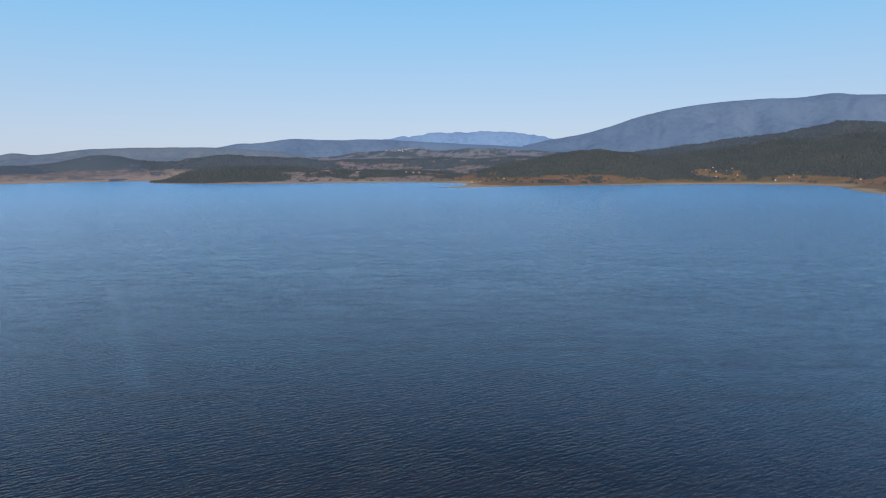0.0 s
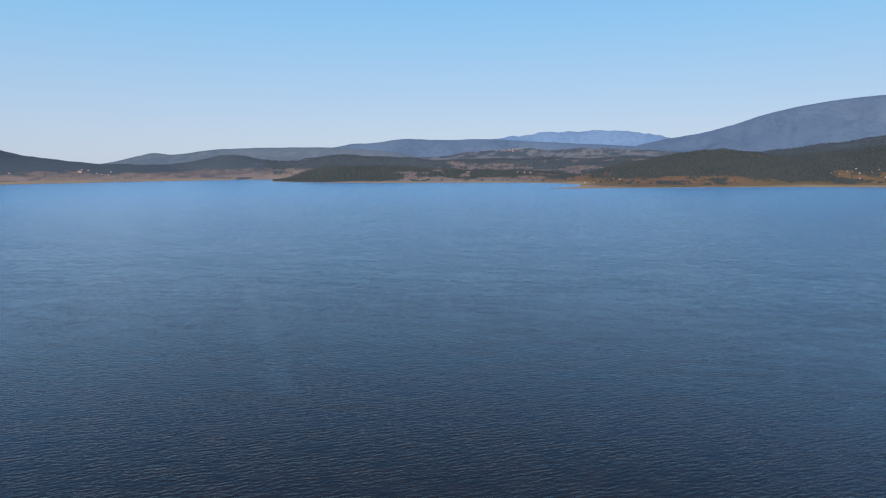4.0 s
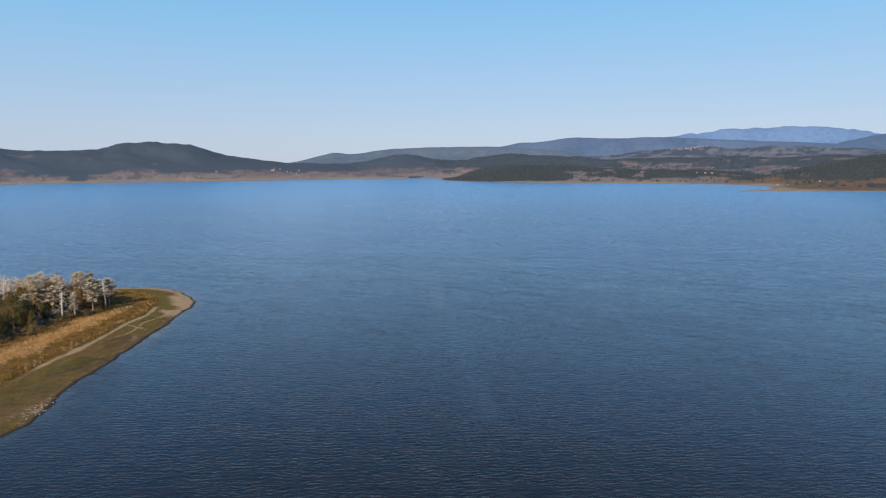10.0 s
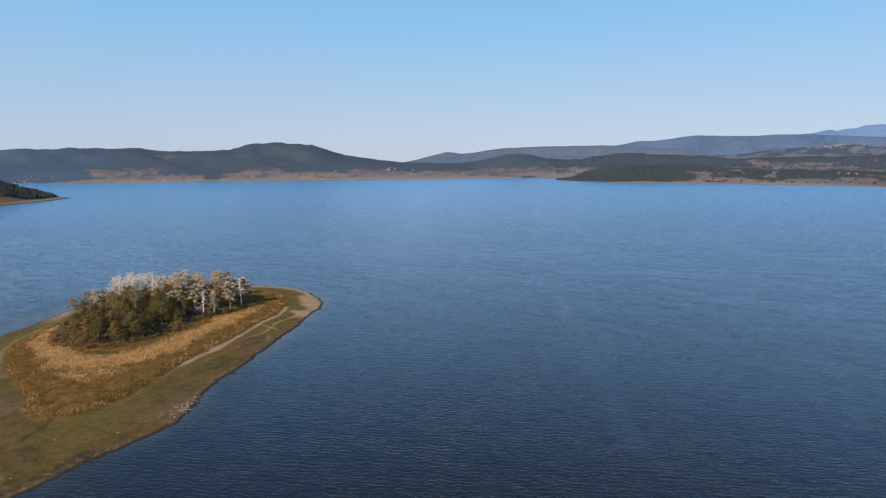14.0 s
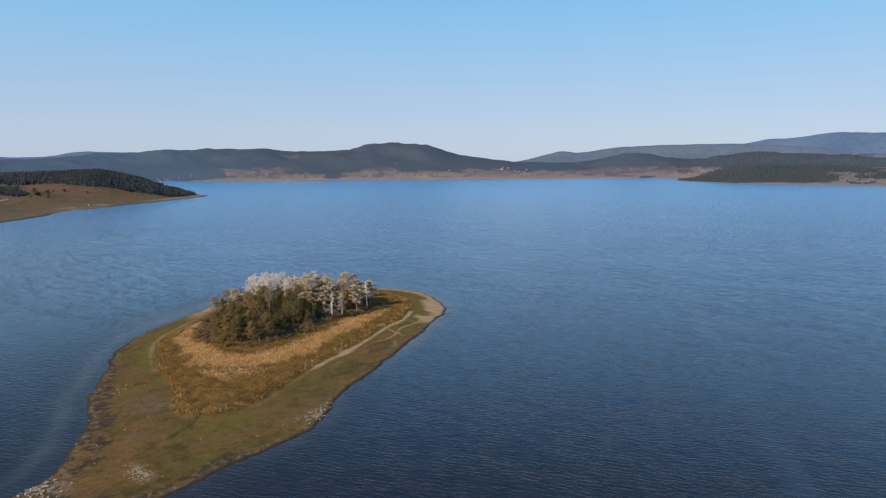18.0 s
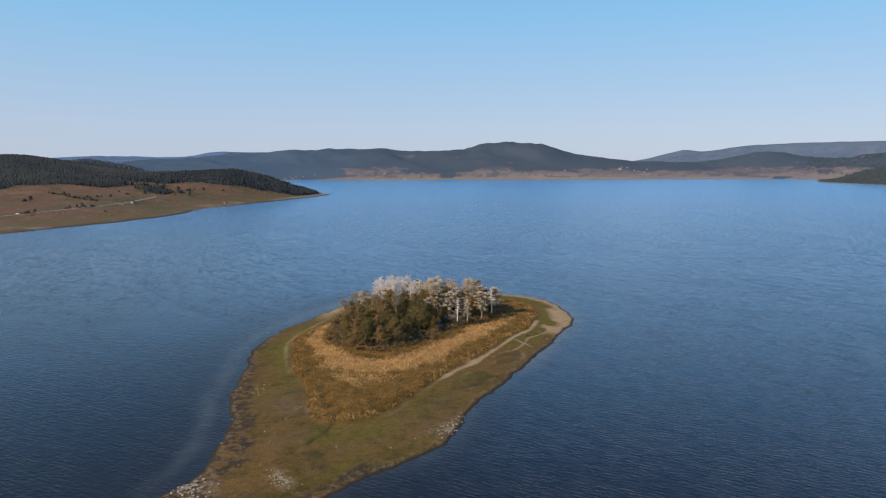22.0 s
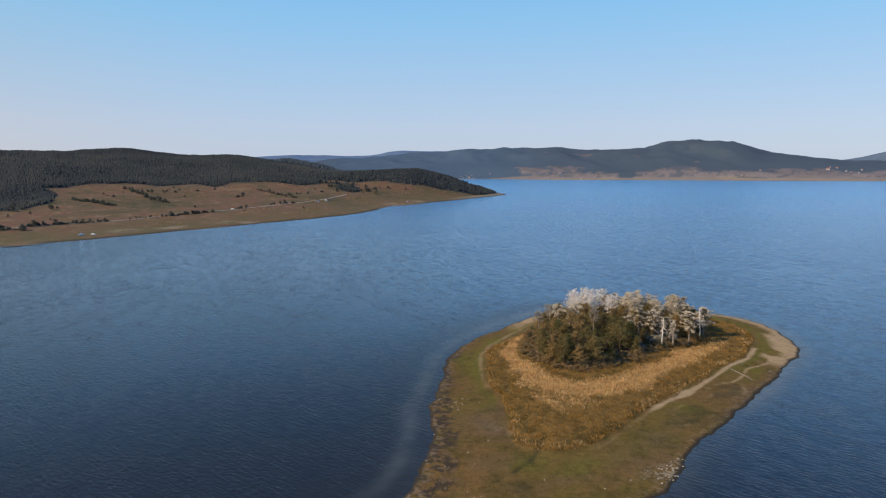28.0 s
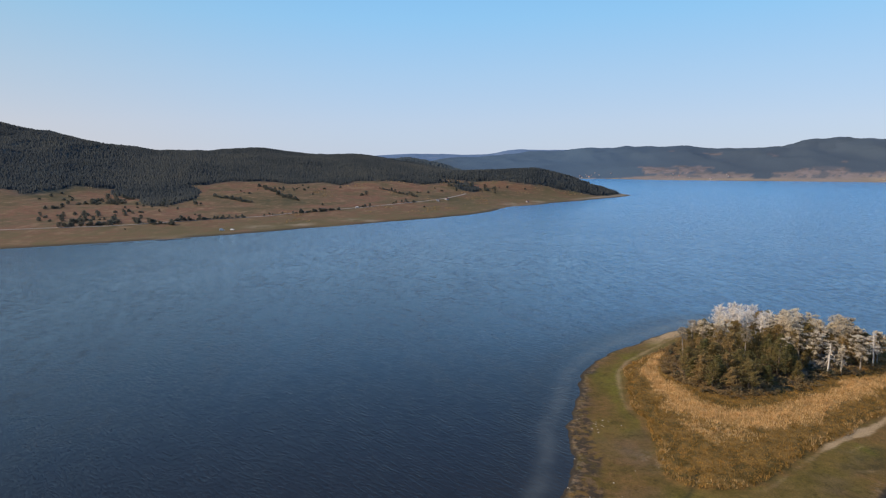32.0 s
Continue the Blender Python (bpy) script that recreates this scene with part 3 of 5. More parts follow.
def build_ground():
    fine = np.radians(np.arange(-41.0, 119.0, 0.19))
    rest = np.radians(np.arange(119.0, 319.0, 2.5))
    ang = np.concatenate([fine, rest])
    rad = np.concatenate([[2.0, 150.0, 350.0], np.geomspace(520, 3600, 235), np.geomspace(3700, 6500, 8)])
    a, r = np.meshgrid(ang, rad, indexing="ij")
    x, y = CENTRE[0] - np.sin(a) * r, CENTRE[1] + np.cos(a) * r
    z, d, who, top = land(x, y)
    wood = wooded(x, y, z, d, who, top)
    na, nr = a.shape
    i, j = np.meshgrid(np.arange(na), np.arange(nr - 1), indexing="ij")
    i2 = (i + 1) % na
    f = np.stack([i * nr + j, i2 * nr + j, i2 * nr + j + 1, i * nr + j + 1], -1).reshape(-1, 4)[:, ::-1]
    f = f[(d.ravel()[f] > -60).any(1)]
    used, back = np.unique(f, return_inverse=True)
    f = back.reshape(f.shape)
    x, y, z, d, wood = (v.ravel()[used] for v in (x, y, z, d, wood))
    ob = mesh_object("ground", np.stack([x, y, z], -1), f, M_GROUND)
    values(ob, "wood", wood.ravel())
    width = 4 + 10 * field(x, y, 120, 2) + 45 * smooth(1000, 1500, y) * field(x + 70, y, 200, 2)
    bank = (1 - smooth(width, width * 2.2, d)) * (d > -3) * smooth(0.2, 0.6, field(x + 90, y, 160, 2)) * np.where((x < -600) & (y < 330), 0.15, 1.0)
    strand = (d > -3) * np.maximum(smooth(13, 7, d) * smooth(1400, 1700, y), smooth(24, 14, d) * smooth(440, 540, y) * (x < -1000) * 0.9)
    bare = sum(np.exp(-((x - cx) / 12) ** 2 - ((y - cy) / 14) ** 2) for cx, cy in ((-879, 65), (-862, 92), (-822, -36), (-838, 8), (-1085, 335), (-1121, 397))) * smooth(0.35, 0.6, field(x, y, 9, 3))
    values(ob, "bank", np.clip(np.maximum.reduce([bank, strand, 0.8 * bare]), 0, 1).ravel())
    values(ob, "wet", ((1 - smooth(3, 12, d)) * np.where(y < 700, 0.85, 0.3) * smooth(0.25, 0.45, field(x - 90, y, 60, 2))).ravel())
    # the next four masks put air haze into the ground colour
    values(ob, "pasture", (smooth(700, 1000, y) * (1 - smooth(-150, 80, x) * smooth(2350, 2150, y) * 0.8)).ravel())
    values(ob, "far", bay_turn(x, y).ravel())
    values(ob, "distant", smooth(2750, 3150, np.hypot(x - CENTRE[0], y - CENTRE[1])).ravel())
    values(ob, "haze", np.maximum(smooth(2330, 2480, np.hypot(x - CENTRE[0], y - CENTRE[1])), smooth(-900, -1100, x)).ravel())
    values(ob, "low", (1 - smooth(30, 160, d)).ravel())
    tagged(ob, "dry brown meadows and wooded slopes round the lake", "ground", kind="structure")


build_ground()


# ---- distant mountains ----
def mountain(name, crest, material, label, spread=450.0, seed=0, jag=5.0):
    """A far range with gullied slopes along a crest line."""
    line = chaikin(crest, 2, False)
    seg = np.concatenate([[0], np.cumsum(np.hypot(*np.diff(line[:, :2], axis=0).T))])
    s = np.linspace(0, seg[-1], 260)
    cx, cy, cz = (np.interp(s, seg, line[:, k]) for k in range(3))
    v = np.concatenate([np.linspace(-1.9, 0, 26), np.linspace(0.12, 0.6, 4)])
    out = np.stack([cx - CENTRE[0], cy - CENTRE[1]], 1)
    out /= np.hypot(out[:, 0], out[:, 1])[:, None]
    sx, vv = np.meshgrid(s, v, indexing="ij")
    x = cx[:, None] + out[:, :1] * vv * spread
    y = cy[:, None] + out[:, 1:] * vv * spread
    gully = field(x * 1.0 + seed * 991, y * 0.5, 260, 4) - 0.5
    z = cz[:, None] * np.exp(-0.5 * (vv * 1.25) ** 2) * (1 + (gully - 0.22) * 0.85 * smooth(0.05, 0.6, np.abs(vv)))
    z += (field(sx + seed * 77, vv * 0 + seed, 70, 3) - 0.5) * jag * np.exp(-4 * vv * vv)
    z = np.where(vv <= -1.85, -8, z)
    ns, nv = x.shape
    i, j = np.meshgrid(np.arange(ns - 1), np.arange(nv - 1), indexing="ij")
    f = np.stack([i * nv + j, i * nv + j + 1, (i + 1) * nv + j + 1, (i + 1) * nv + j], -1).reshape(-1, 4)
    ob = mesh_object(name, np.stack([x, y, z], -1).reshape(-1, 3), f, material)
    return tagged(ob, label, "mountain", kind="structure")


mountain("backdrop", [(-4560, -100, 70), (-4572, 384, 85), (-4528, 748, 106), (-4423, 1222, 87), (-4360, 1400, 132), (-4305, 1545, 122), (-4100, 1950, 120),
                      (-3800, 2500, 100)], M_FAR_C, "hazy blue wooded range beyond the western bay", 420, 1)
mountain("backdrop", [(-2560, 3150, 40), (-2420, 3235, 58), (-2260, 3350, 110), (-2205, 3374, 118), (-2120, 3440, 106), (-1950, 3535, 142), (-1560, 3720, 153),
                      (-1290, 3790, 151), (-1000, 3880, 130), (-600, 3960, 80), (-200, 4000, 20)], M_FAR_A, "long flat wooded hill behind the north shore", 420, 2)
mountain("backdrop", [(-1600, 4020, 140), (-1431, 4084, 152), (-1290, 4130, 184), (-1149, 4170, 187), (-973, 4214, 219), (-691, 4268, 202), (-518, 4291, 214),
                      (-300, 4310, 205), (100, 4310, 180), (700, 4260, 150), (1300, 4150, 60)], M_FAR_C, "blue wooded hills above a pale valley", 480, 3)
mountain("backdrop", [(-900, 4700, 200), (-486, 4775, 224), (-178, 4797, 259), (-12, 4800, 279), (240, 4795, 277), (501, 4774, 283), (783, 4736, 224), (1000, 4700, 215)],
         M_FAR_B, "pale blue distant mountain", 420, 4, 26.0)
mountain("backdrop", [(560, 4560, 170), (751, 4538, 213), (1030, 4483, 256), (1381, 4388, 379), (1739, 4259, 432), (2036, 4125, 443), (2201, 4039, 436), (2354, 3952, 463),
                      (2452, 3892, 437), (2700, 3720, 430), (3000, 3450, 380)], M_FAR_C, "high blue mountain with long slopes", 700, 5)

# ---- the island's plan ----
ISLAND = chaikin([(-249, 238), (-237, 216), (-230, 204), (-223, 189), (-216, 174), (-208.5, 160), (-205, 151), (-199, 140), (-193, 133), (-189, 128), (-186, 121), (-184, 114),
                  (-182, 105), (-183, 95), (-179, 83), (-178, 76), (-186, 64), (-200, 52), (-203.5, 58), (-206.5, 64), (-211, 68), (-217, 72), (-224, 76), (-232, 80), (-240, 83),
                  (-252, 87.5), (-258, 91), (-270, 98), (-284, 105), (-299, 114), (-308.5, 122.5), (-317, 134), (-325, 148), (-342, 178), (-350, 203), (-338, 236), (-310, 257),
                  (-296, 261), (-282, 260), (-268, 254), (-255, 244)], 2)
REEDS = chaikin([(-296.5, 128), (-286, 122.5), (-273.5, 117), (-264, 114), (-253, 110.5), (-245, 108), (-238, 105.5), (-229.5, 102.3), (-221, 99), (-216, 99.5), (-212.5, 103),
                 (-210, 107.5), (-209, 112.5), (-211, 117), (-213, 123), (-215.5, 128.5), (-219, 135), (-222.5, 143), (-225.5, 150), (-230.5, 161), (-235, 171), (-239, 181),
                 (-245, 193.5), (-248, 202.5), (-250.5, 209.5), (-254, 217), (-262.5, 229.5), (-270, 237.5), (-279, 243.5), (-291, 247), (-306, 244), (-324, 226), (-331, 200),
                 (-322, 175), (-312, 153), (-305, 138)], 2)
GROVE = chaikin([(-292, 141), (-277, 138), (-265, 141), (-258.5, 146), (-259, 155), (-261.5, 165), (-262, 174), (-266, 183), (-270, 192), (-271, 200), (-274, 214), (-281, 225),
                 (-302, 226), (-318, 210), (-326, 186), (-316, 158)], 2)
TRACK = np.array([(-207, 111.5), (-209.7, 120.6), (-216.6, 133.3), (-224.9, 149.3), (-229.3, 160.5), (-231.5, 168.5), (-239, 185.4), (-246.6, 201), (-250.5, 213.5), (-259, 226)], dtype=float)
WEST_TRACK = np.array([(-248, 106), (-258, 110), (-269, 113), (-281, 118), (-293, 124), (-303, 132.5), (-313.3, 146.6), (-326, 164.4), (-337, 179.4), (-343, 196)], dtype=float)
DITCH = np.array([(-220, 108.5), (-214, 103.5), (-209, 98), (-205.5, 91.5)], dtype=float)


def isle(x, y):
    """Height of the island's ground, and the distances from its shore, reed edge and grove edge (positive inside)."""
    ragged = (field(x * 1.0, y, 9, 3) - 0.5) * 3.2 + (field(x + 300, y, 2.5, 2) - 0.5) * 1.0
    d = signed(x, y, ISLAND) + ragged
    e = signed(x, y, REEDS) + (field(x + 50, y, 8, 2) - 0.5) * 3
    g = signed(x, y, GROVE)
    z = np.where(d < 0, np.maximum(d * 0.35, -2), np.minimum(d * 0.22, 0.32) + np.clip(d - 1.5, 0, 40) * 0.02)
    z = z + np.where(d > 0, 0.55 * smooth(-1, 4, e) + 1.3 * smooth(-12, 22, g) + (field(x, y, 5, 3) - 0.5) * 0.22 * smooth(0, 6, d), 0)
    dt, _ = line_distance(x, y, DITCH)
    z -= 0.15 * np.exp(-(dt / 0.7) ** 2) * (d > 3)
    return z, d, e, g


def gold_band(x, y, g):
    """The belt of tall dry reeds round the grove."""
    across = -g / np.maximum(0.5, np.maximum(-g, 0) + np.maximum(signed(x, y, REEDS), 0)) + (field(x, y, 8, 3) - 0.5) * 0.32
    return smooth(0.18, 0.36, across) * smooth(0.72, 0.50, across) * smooth(222, 196, y + 0.3 * (x + 260))


def build_island():
    xs, ys = np.arange(-358, -170, 0.6), np.arange(46, 268, 0.6)
    x, y = np.meshgrid(xs, ys, indexing="ij")
    z, d, e, g = isle(x, y)
    nx, ny = x.shape
    i, j = np.meshgrid(np.arange(nx - 1), np.arange(ny - 1), indexing="ij")
    f = np.stack([i * ny + j, (i + 1) * ny + j, (i + 1) * ny + j + 1, i * ny + j + 1], -1).reshape(-1, 4)
    f = f[(z.ravel()[f] > -1.6).any(1)]
    used, back = np.unique(f, return_inverse=True)
    pick = lambda a: a.ravel()[used]
    ob = mesh_object("ground", np.stack([pick(x), pick(y), pick(z)], -1), back.reshape(f.shape), M_ISLAND)
    t1, _ = line_distance(x, y, TRACK)
    t2, _ = line_distance(x, y, WEST_TRACK)
    dt, _ = line_distance(x, y, DITCH)
    lump = field(x, y, 12, 3)
    tipsand = smooth(25, 19, np.hypot((x + 251) * 0.9, (y - 237) * 1.0)) * (e < -1) * smooth(12, 8, d + 4 * (lump - 0.5))
    north = smooth(215, 235, y) * (e < -2) * smooth(7, 3, d)
    back_beach = smooth(-308, -320, x) * smooth(146, 166, y) * (e < -1.5) * smooth(8, 5, d + 3 * (lump - 0.5))
    width = 0.3 + 0.65 * smooth(143, 153, y) + 0.9 * np.exp(-((y - 166) / 5) ** 2)
    wander = t1 + (field(x, y + 60, 5, 3) - 0.5) * 1.3
    sand = np.maximum.reduce([tipsand * smooth(0.46, 0.52, lump + 0.22 * smooth(11, 3, d) - 0.5 * np.exp(-((x + 251) / 4.5) ** 2 - ((y - 229) / 4) ** 2)), north, back_beach, smooth(width * 1.2, width * 0.8, wander) * (0.25 + 0.75 * smooth(142, 152, y)) * smooth(112, 125, y) * (e < 2),
                              0.8 * smooth(0.8, 0.3, np.abs(t1 - 6.5 + 3 * (lump - 0.5))) * smooth(0.5, 0.6, field(x + 5, y, 14, 2)) * smooth(165, 185, y) * (e < 0) * (d > 3),
                              0.5 * np.exp(-((t2 + (field(x + 3, y, 6, 3) - 0.5) * 1.6) / 0.7) ** 2) * smooth(0.15, 0.45, field(x + 70, y, 5, 3)) * smooth(109, 113, y)])
    edge_a = np.hypot((x + 228 + 0.25 * (y - 180)) / 4.6, (y - 180) / 8.0) + (lump - 0.5) * 0.5
    edge_b = np.hypot((x + 218 + 0.35 * (y - 158)) / 4.2, (y - 158) / 9.5) + (lump - 0.5) * 0.5
    shores = np.maximum(smooth(0.16, 0.06, np.abs(edge_a - 1.2)), 0.7 * smooth(0.14, 0.05, np.abs(edge_b - 1.2))) * smooth(0.36, 0.5, field(x + 9, y, 6, 2))
    sand = np.maximum(sand, 0.42 * shores * smooth(0.42, 0.6, field(x, y + 31, 5, 2)) * (e < -1) * (d > 2))
    values(ob, "sand", pick(sand))
    beside = smooth(9, 3, -e + 4 * (lump - 0.5)) * smooth(1.0, 2.5, -e) * smooth(-236, -250, x)
    greens = 0.95 * beside + 0.8 * np.exp(-((x + 288) / 13) ** 2 - ((y - 114) / 7) ** 2) + 0.7 * np.exp(-((x + 208) / 3) ** 2 - ((y - 97) / 5) ** 2) \
        + 0.75 * np.exp(-((x + 201) / 4) ** 2 - ((y - 109) / 7) ** 2) + 0.7 * np.exp(-((x + 187) / 4) ** 2 - ((y - 90) / 9) ** 2) + 0.9 * np.exp(-((x + 326) / 7) ** 2 - ((y - 150) / 16) ** 2) \
        + np.exp(-((x + 240) / 3.6) ** 2 - ((y - 205) / 5) ** 2) + 0.9 * np.exp(-((x + 254) / 4) ** 2 - ((y - 228) / 4.5) ** 2) + 0.8 * np.exp(-((x + 221) / 4) ** 2 - ((y - 158) / 7) ** 2) \
        + 0.42 * smooth(0.50, 0.64, field(x + 40, y, 14, 3))
    values(ob, "green", pick(np.clip(greens * 0.9, 0, 1) * smooth(2, 5, d) * (e < 0)))
    values(ob, "rosy", pick(np.clip(0.9 * np.exp(-((x + 233) / 9) ** 2 - ((y - 97) / 6) ** 2) + 0.4 * np.exp(-((x + 199) / 8) ** 2 - ((y - 128) / 18) ** 2)
                                     + 0.8 * np.exp(-((x + 222) / 7) ** 2 - ((y - 186) / 11) ** 2) + 0.4 * smooth(0.55, 0.7, field(x - 60, y, 15, 3)), 0, 1) * smooth(1, 4, d) * (e < 0)))
    values(ob, "reed", pick(smooth(-0.5, 1.5, e)))
    values(ob, "gold", pick(gold_band(x, y, g)))
    values(ob, "litter", pick(smooth(-3, 2, g + (lump - 0.5) * 5)))
    west = smooth(-196, -210, x) * smooth(128, 108, y)
    values(ob, "mud", pick(np.clip(west * smooth(2, 0, d - 1.2 - 7 * smooth(112, 85, y) - 8 * (lump - 0.5)) + 0.6 * smooth(5, 2, d) * smooth(0.45, 0.6, lump) + 0.9 * smooth(8, 3, d + 5 * (lump - 0.5)) * smooth(112, 96, y), 0, 1)))
    pale = 0.6 * np.exp(-((x + 192) / 3) ** 2 - ((y - 127) / 7) ** 2) + 0.7 * np.exp(-((x + 192.4) / 3.8) ** 2 - ((y - 78.8) / 1.8) ** 2) + 0.7 * np.exp(-((x + 201) / 5) ** 2 - ((y - 62) / 4) ** 2) \
        + 0.15 * smooth(4, 1.5, d) + 0.15 * np.exp(-((x + 228) / 6) ** 2 - ((y - 100) / 3) ** 2)
    values(ob, "pale", pick(np.clip(pale, 0, 1) * (d > 0.6)))
    rim = (field(x, y, 4, 3) - 0.5) * 0.6
    pool_a, pool_b = np.hypot((x + 228 + 0.25 * (y - 180)) / 4.6, (y - 180) / 8.0) + rim, np.hypot((x + 218 + 0.35 * (y - 158)) / 4.2, (y - 158) / 9.5) + rim
    pools = smooth(1.1, 0.75, np.minimum(pool_a, pool_b))
    values(ob, "ditch", pick(np.clip(0.5 * pools * (e < -2) * smooth(0.3, 0.6, field(x, y + 9, 5, 3)), 0, 1) + np.exp(-((dt + 0.5 * (lump - 0.4)) / 0.65) ** 2) * smooth(0.25, 0.5, field(x, y, 4, 2))))
    # damp rim, widened to stand in for the bank's shadow
    values(ob, "wet", pick(smooth(1.5, 0.5, d)))
    tagged(ob, "low grassy island with bare muddy banks", "island", kind="structure")


build_island()


# ---- the lake ----
def build_water():
    cx, cy = -262.0, 160.0
    ang = np.radians(np.arange(0, 360, 0.75))
    rad = np.concatenate([[0.5, 30], np.arange(45, 200, 2.0), np.geomspace(205, 7000, 60)])
    a, r = np.meshgrid(ang, rad, indexing="ij")
    x, y = cx + np.cos(a) * r, cy + np.sin(a) * r
    d = -signed(x, y, ISLAND)
    na, nr = x.shape
    i, j = np.meshgrid(np.arange(na), np.arange(nr - 1), indexing="ij")
    i2 = (i + 1) % na
    f = np.stack([i * nr + j, i * nr + j + 1, i2 * nr + j + 1, i2 * nr + j], -1).reshape(-1, 4)
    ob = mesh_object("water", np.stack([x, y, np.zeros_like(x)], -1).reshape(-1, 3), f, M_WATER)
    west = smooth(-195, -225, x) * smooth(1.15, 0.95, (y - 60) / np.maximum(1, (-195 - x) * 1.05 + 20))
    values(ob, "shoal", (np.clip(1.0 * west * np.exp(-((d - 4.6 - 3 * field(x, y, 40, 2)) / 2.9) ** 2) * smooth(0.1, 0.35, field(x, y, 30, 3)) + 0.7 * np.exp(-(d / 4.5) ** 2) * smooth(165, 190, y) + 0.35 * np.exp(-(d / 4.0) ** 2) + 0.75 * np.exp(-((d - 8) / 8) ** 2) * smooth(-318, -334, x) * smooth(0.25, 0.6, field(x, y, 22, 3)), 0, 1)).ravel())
    # distance from CENTRE, where the colour stands in for brighter sky reflection
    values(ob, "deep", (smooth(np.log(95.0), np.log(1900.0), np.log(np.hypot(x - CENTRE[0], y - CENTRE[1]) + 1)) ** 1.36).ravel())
    turn, far = np.degrees(np.arctan2(-(x - CENTRE[0]), y - CENTRE[1])), np.hypot(x - CENTRE[0], y - CENTRE[1])
    # western water dimmed and greyed by bearing, shade put into colour and gloss
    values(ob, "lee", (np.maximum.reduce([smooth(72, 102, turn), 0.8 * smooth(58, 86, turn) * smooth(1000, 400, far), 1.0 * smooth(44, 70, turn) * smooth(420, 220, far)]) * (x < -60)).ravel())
    values(ob, "weed", (np.clip(0.8 * np.exp(-((d - 5) / 4.0) ** 2) * smooth(-225, -200, x) * smooth(165, 140, y) * smooth(0.25, 0.55, field(x, y, 18, 2)) + west * 1.0 * np.exp(-((d - 1.2) / 2.0) ** 2) + 1.0 * west * np.exp(-((d - 14) / 5) ** 2), 0, 1)).ravel())
    # a pale wind slick on the open water east of the island
    s1, _ = line_distance(x, y, np.array([(-165, 316), (-126, 249), (-95, 191), (-82, 169)], dtype=float))
    values(ob, "slick", (np.exp(-((s1 + 3 * (field(x, y, 14, 2) - 0.5)) / 2.8) ** 2) * smooth(0.1, 0.4, field(x + 40, y, 26, 3))).ravel())
    tagged(ob, "rippled deep blue lake water", "lake", kind="structure")


build_water()


# ---- woods on the slopes ----
def crown_template(sides, rings, seed):
    """A low, uneven conifer: rings of (height, radius), unit height."""
    r = random.Random(seed)
    vs, fs = [], []
    for h, w in rings:
        for k in range(sides):
            q = 2 * math.pi * (k + r.uniform(-0.25, 0.25)) / sides
            ww = w * r.uniform(0.7, 1.3)
            vs.append((ww * math.cos(q), ww * math.sin(q), h + r.uniform(-0.05, 0.05)))
    for m in range(len(rings) - 1):
        for k in range(sides):
            k2 = (k + 1) % sides
            a, b, c, d = m * sides + k, m * sides + k2, (m + 1) * sides + k2, (m + 1) * sides + k
            fs += [(a, b, c), (a, c, d)]
    tip = len(vs)
    vs.append((r.uniform(-0.04, 0.04), r.uniform(-0.04, 0.04), 1.0))
    for k in range(sides):
        fs.append(((len(rings) - 1) * sides + k, (len(rings) - 1) * sides + (k + 1) % sides, tip))
    return np.array(vs), np.array(fs)


def scatter(name, templates, x, y, z, height, width, material, seed, smooth_faces=False):
    """Many copies of templates joined into one mesh."""
    rs = np.random.RandomState(seed)
    pick = rs.randint(0, len(templates), len(x))
    vv, ff, nn, base = [], [], [], 0
    for k, (tv, tf) in enumerate(templates):
        m = np.where(pick == k)[0]
        if len(m) == 0:
            continue
        q = rs.rand(len(m)) * 2 * math.pi
        c, s = np.cos(q)[:, None], np.sin(q)[:, None]
        w, h = width[m][:, None], height[m][:, None]
        px = (tv[:, 0] * c - tv[:, 1] * s) * w + x[m][:, None]
        py = (tv[:, 0] * s + tv[:, 1] * c) * w + y[m][:, None]
        pz = tv[:, 2] * h + z[m][:, None]
        vv.append(np.stack([px, py, pz], -1).reshape(-1, 3))
        out = np.stack([px - x[m][:, None], py - y[m][:, None], np.broadcast_to(w * 0.8, px.shape)], -1).reshape(-1, 3)
        nn.append(out / np.linalg.norm(out, axis=1, keepdims=True))
        ff.append((tf[None] + (np.arange(len(m)) * len(tv))[:, None, None] + base).reshape(-1, 3))
        base += len(m) * len(tv)
    ob = mesh_object(name, np.vstack(vv), np.vstack(ff), material, smooth=smooth_faces)
    if smooth_faces:
        ob.data.normals_split_custom_set_from_vertices(np.vstack(nn).tolist())
    return ob


PINES = [crown_template(4, [(0.45, 0.27), (0.88, 0.19)], s) for s in range(5)]
PINES += [crown_template(4, [(0.5, 0.25), (0.9, 0.2)], s + 10) for s in range(4)]
EDGE = [crown_template(5, [(0.12, 0.12), (0.5, 0.22), (0.85, 0.14)], s + 30) for s in range(5)]
SMALL = [crown_template(4, [(0.0, 0.32), (0.6, 0.26)], s + 20) for s in range(5)]


def plant(x, y, density_ok):
    z, d, who, top = land(x, y)
    w = wooded(x, y, z, d, who, top)
    rx, ry = CENTRE[0] - x, CENTRE[1] - y
    rr = np.hypot(rx, ry)
    zn = land(x + rx / rr * 14, y + ry / rr * 14)[0]
    keep = (w > density_ok) & (zn < z + 1.6)
    return x[keep], y[keep], z[keep], who[keep]


def polar_points(n, lo, hi, near, far, seed):
    rs = np.random.RandomState(seed)
    a = np.radians(rs.uniform(lo, hi, n))
    r = np.sqrt(rs.uniform(near ** 2, far ** 2, n))
    return CENTRE[0] - np.sin(a) * r, CENTRE[1] + np.cos(a) * r


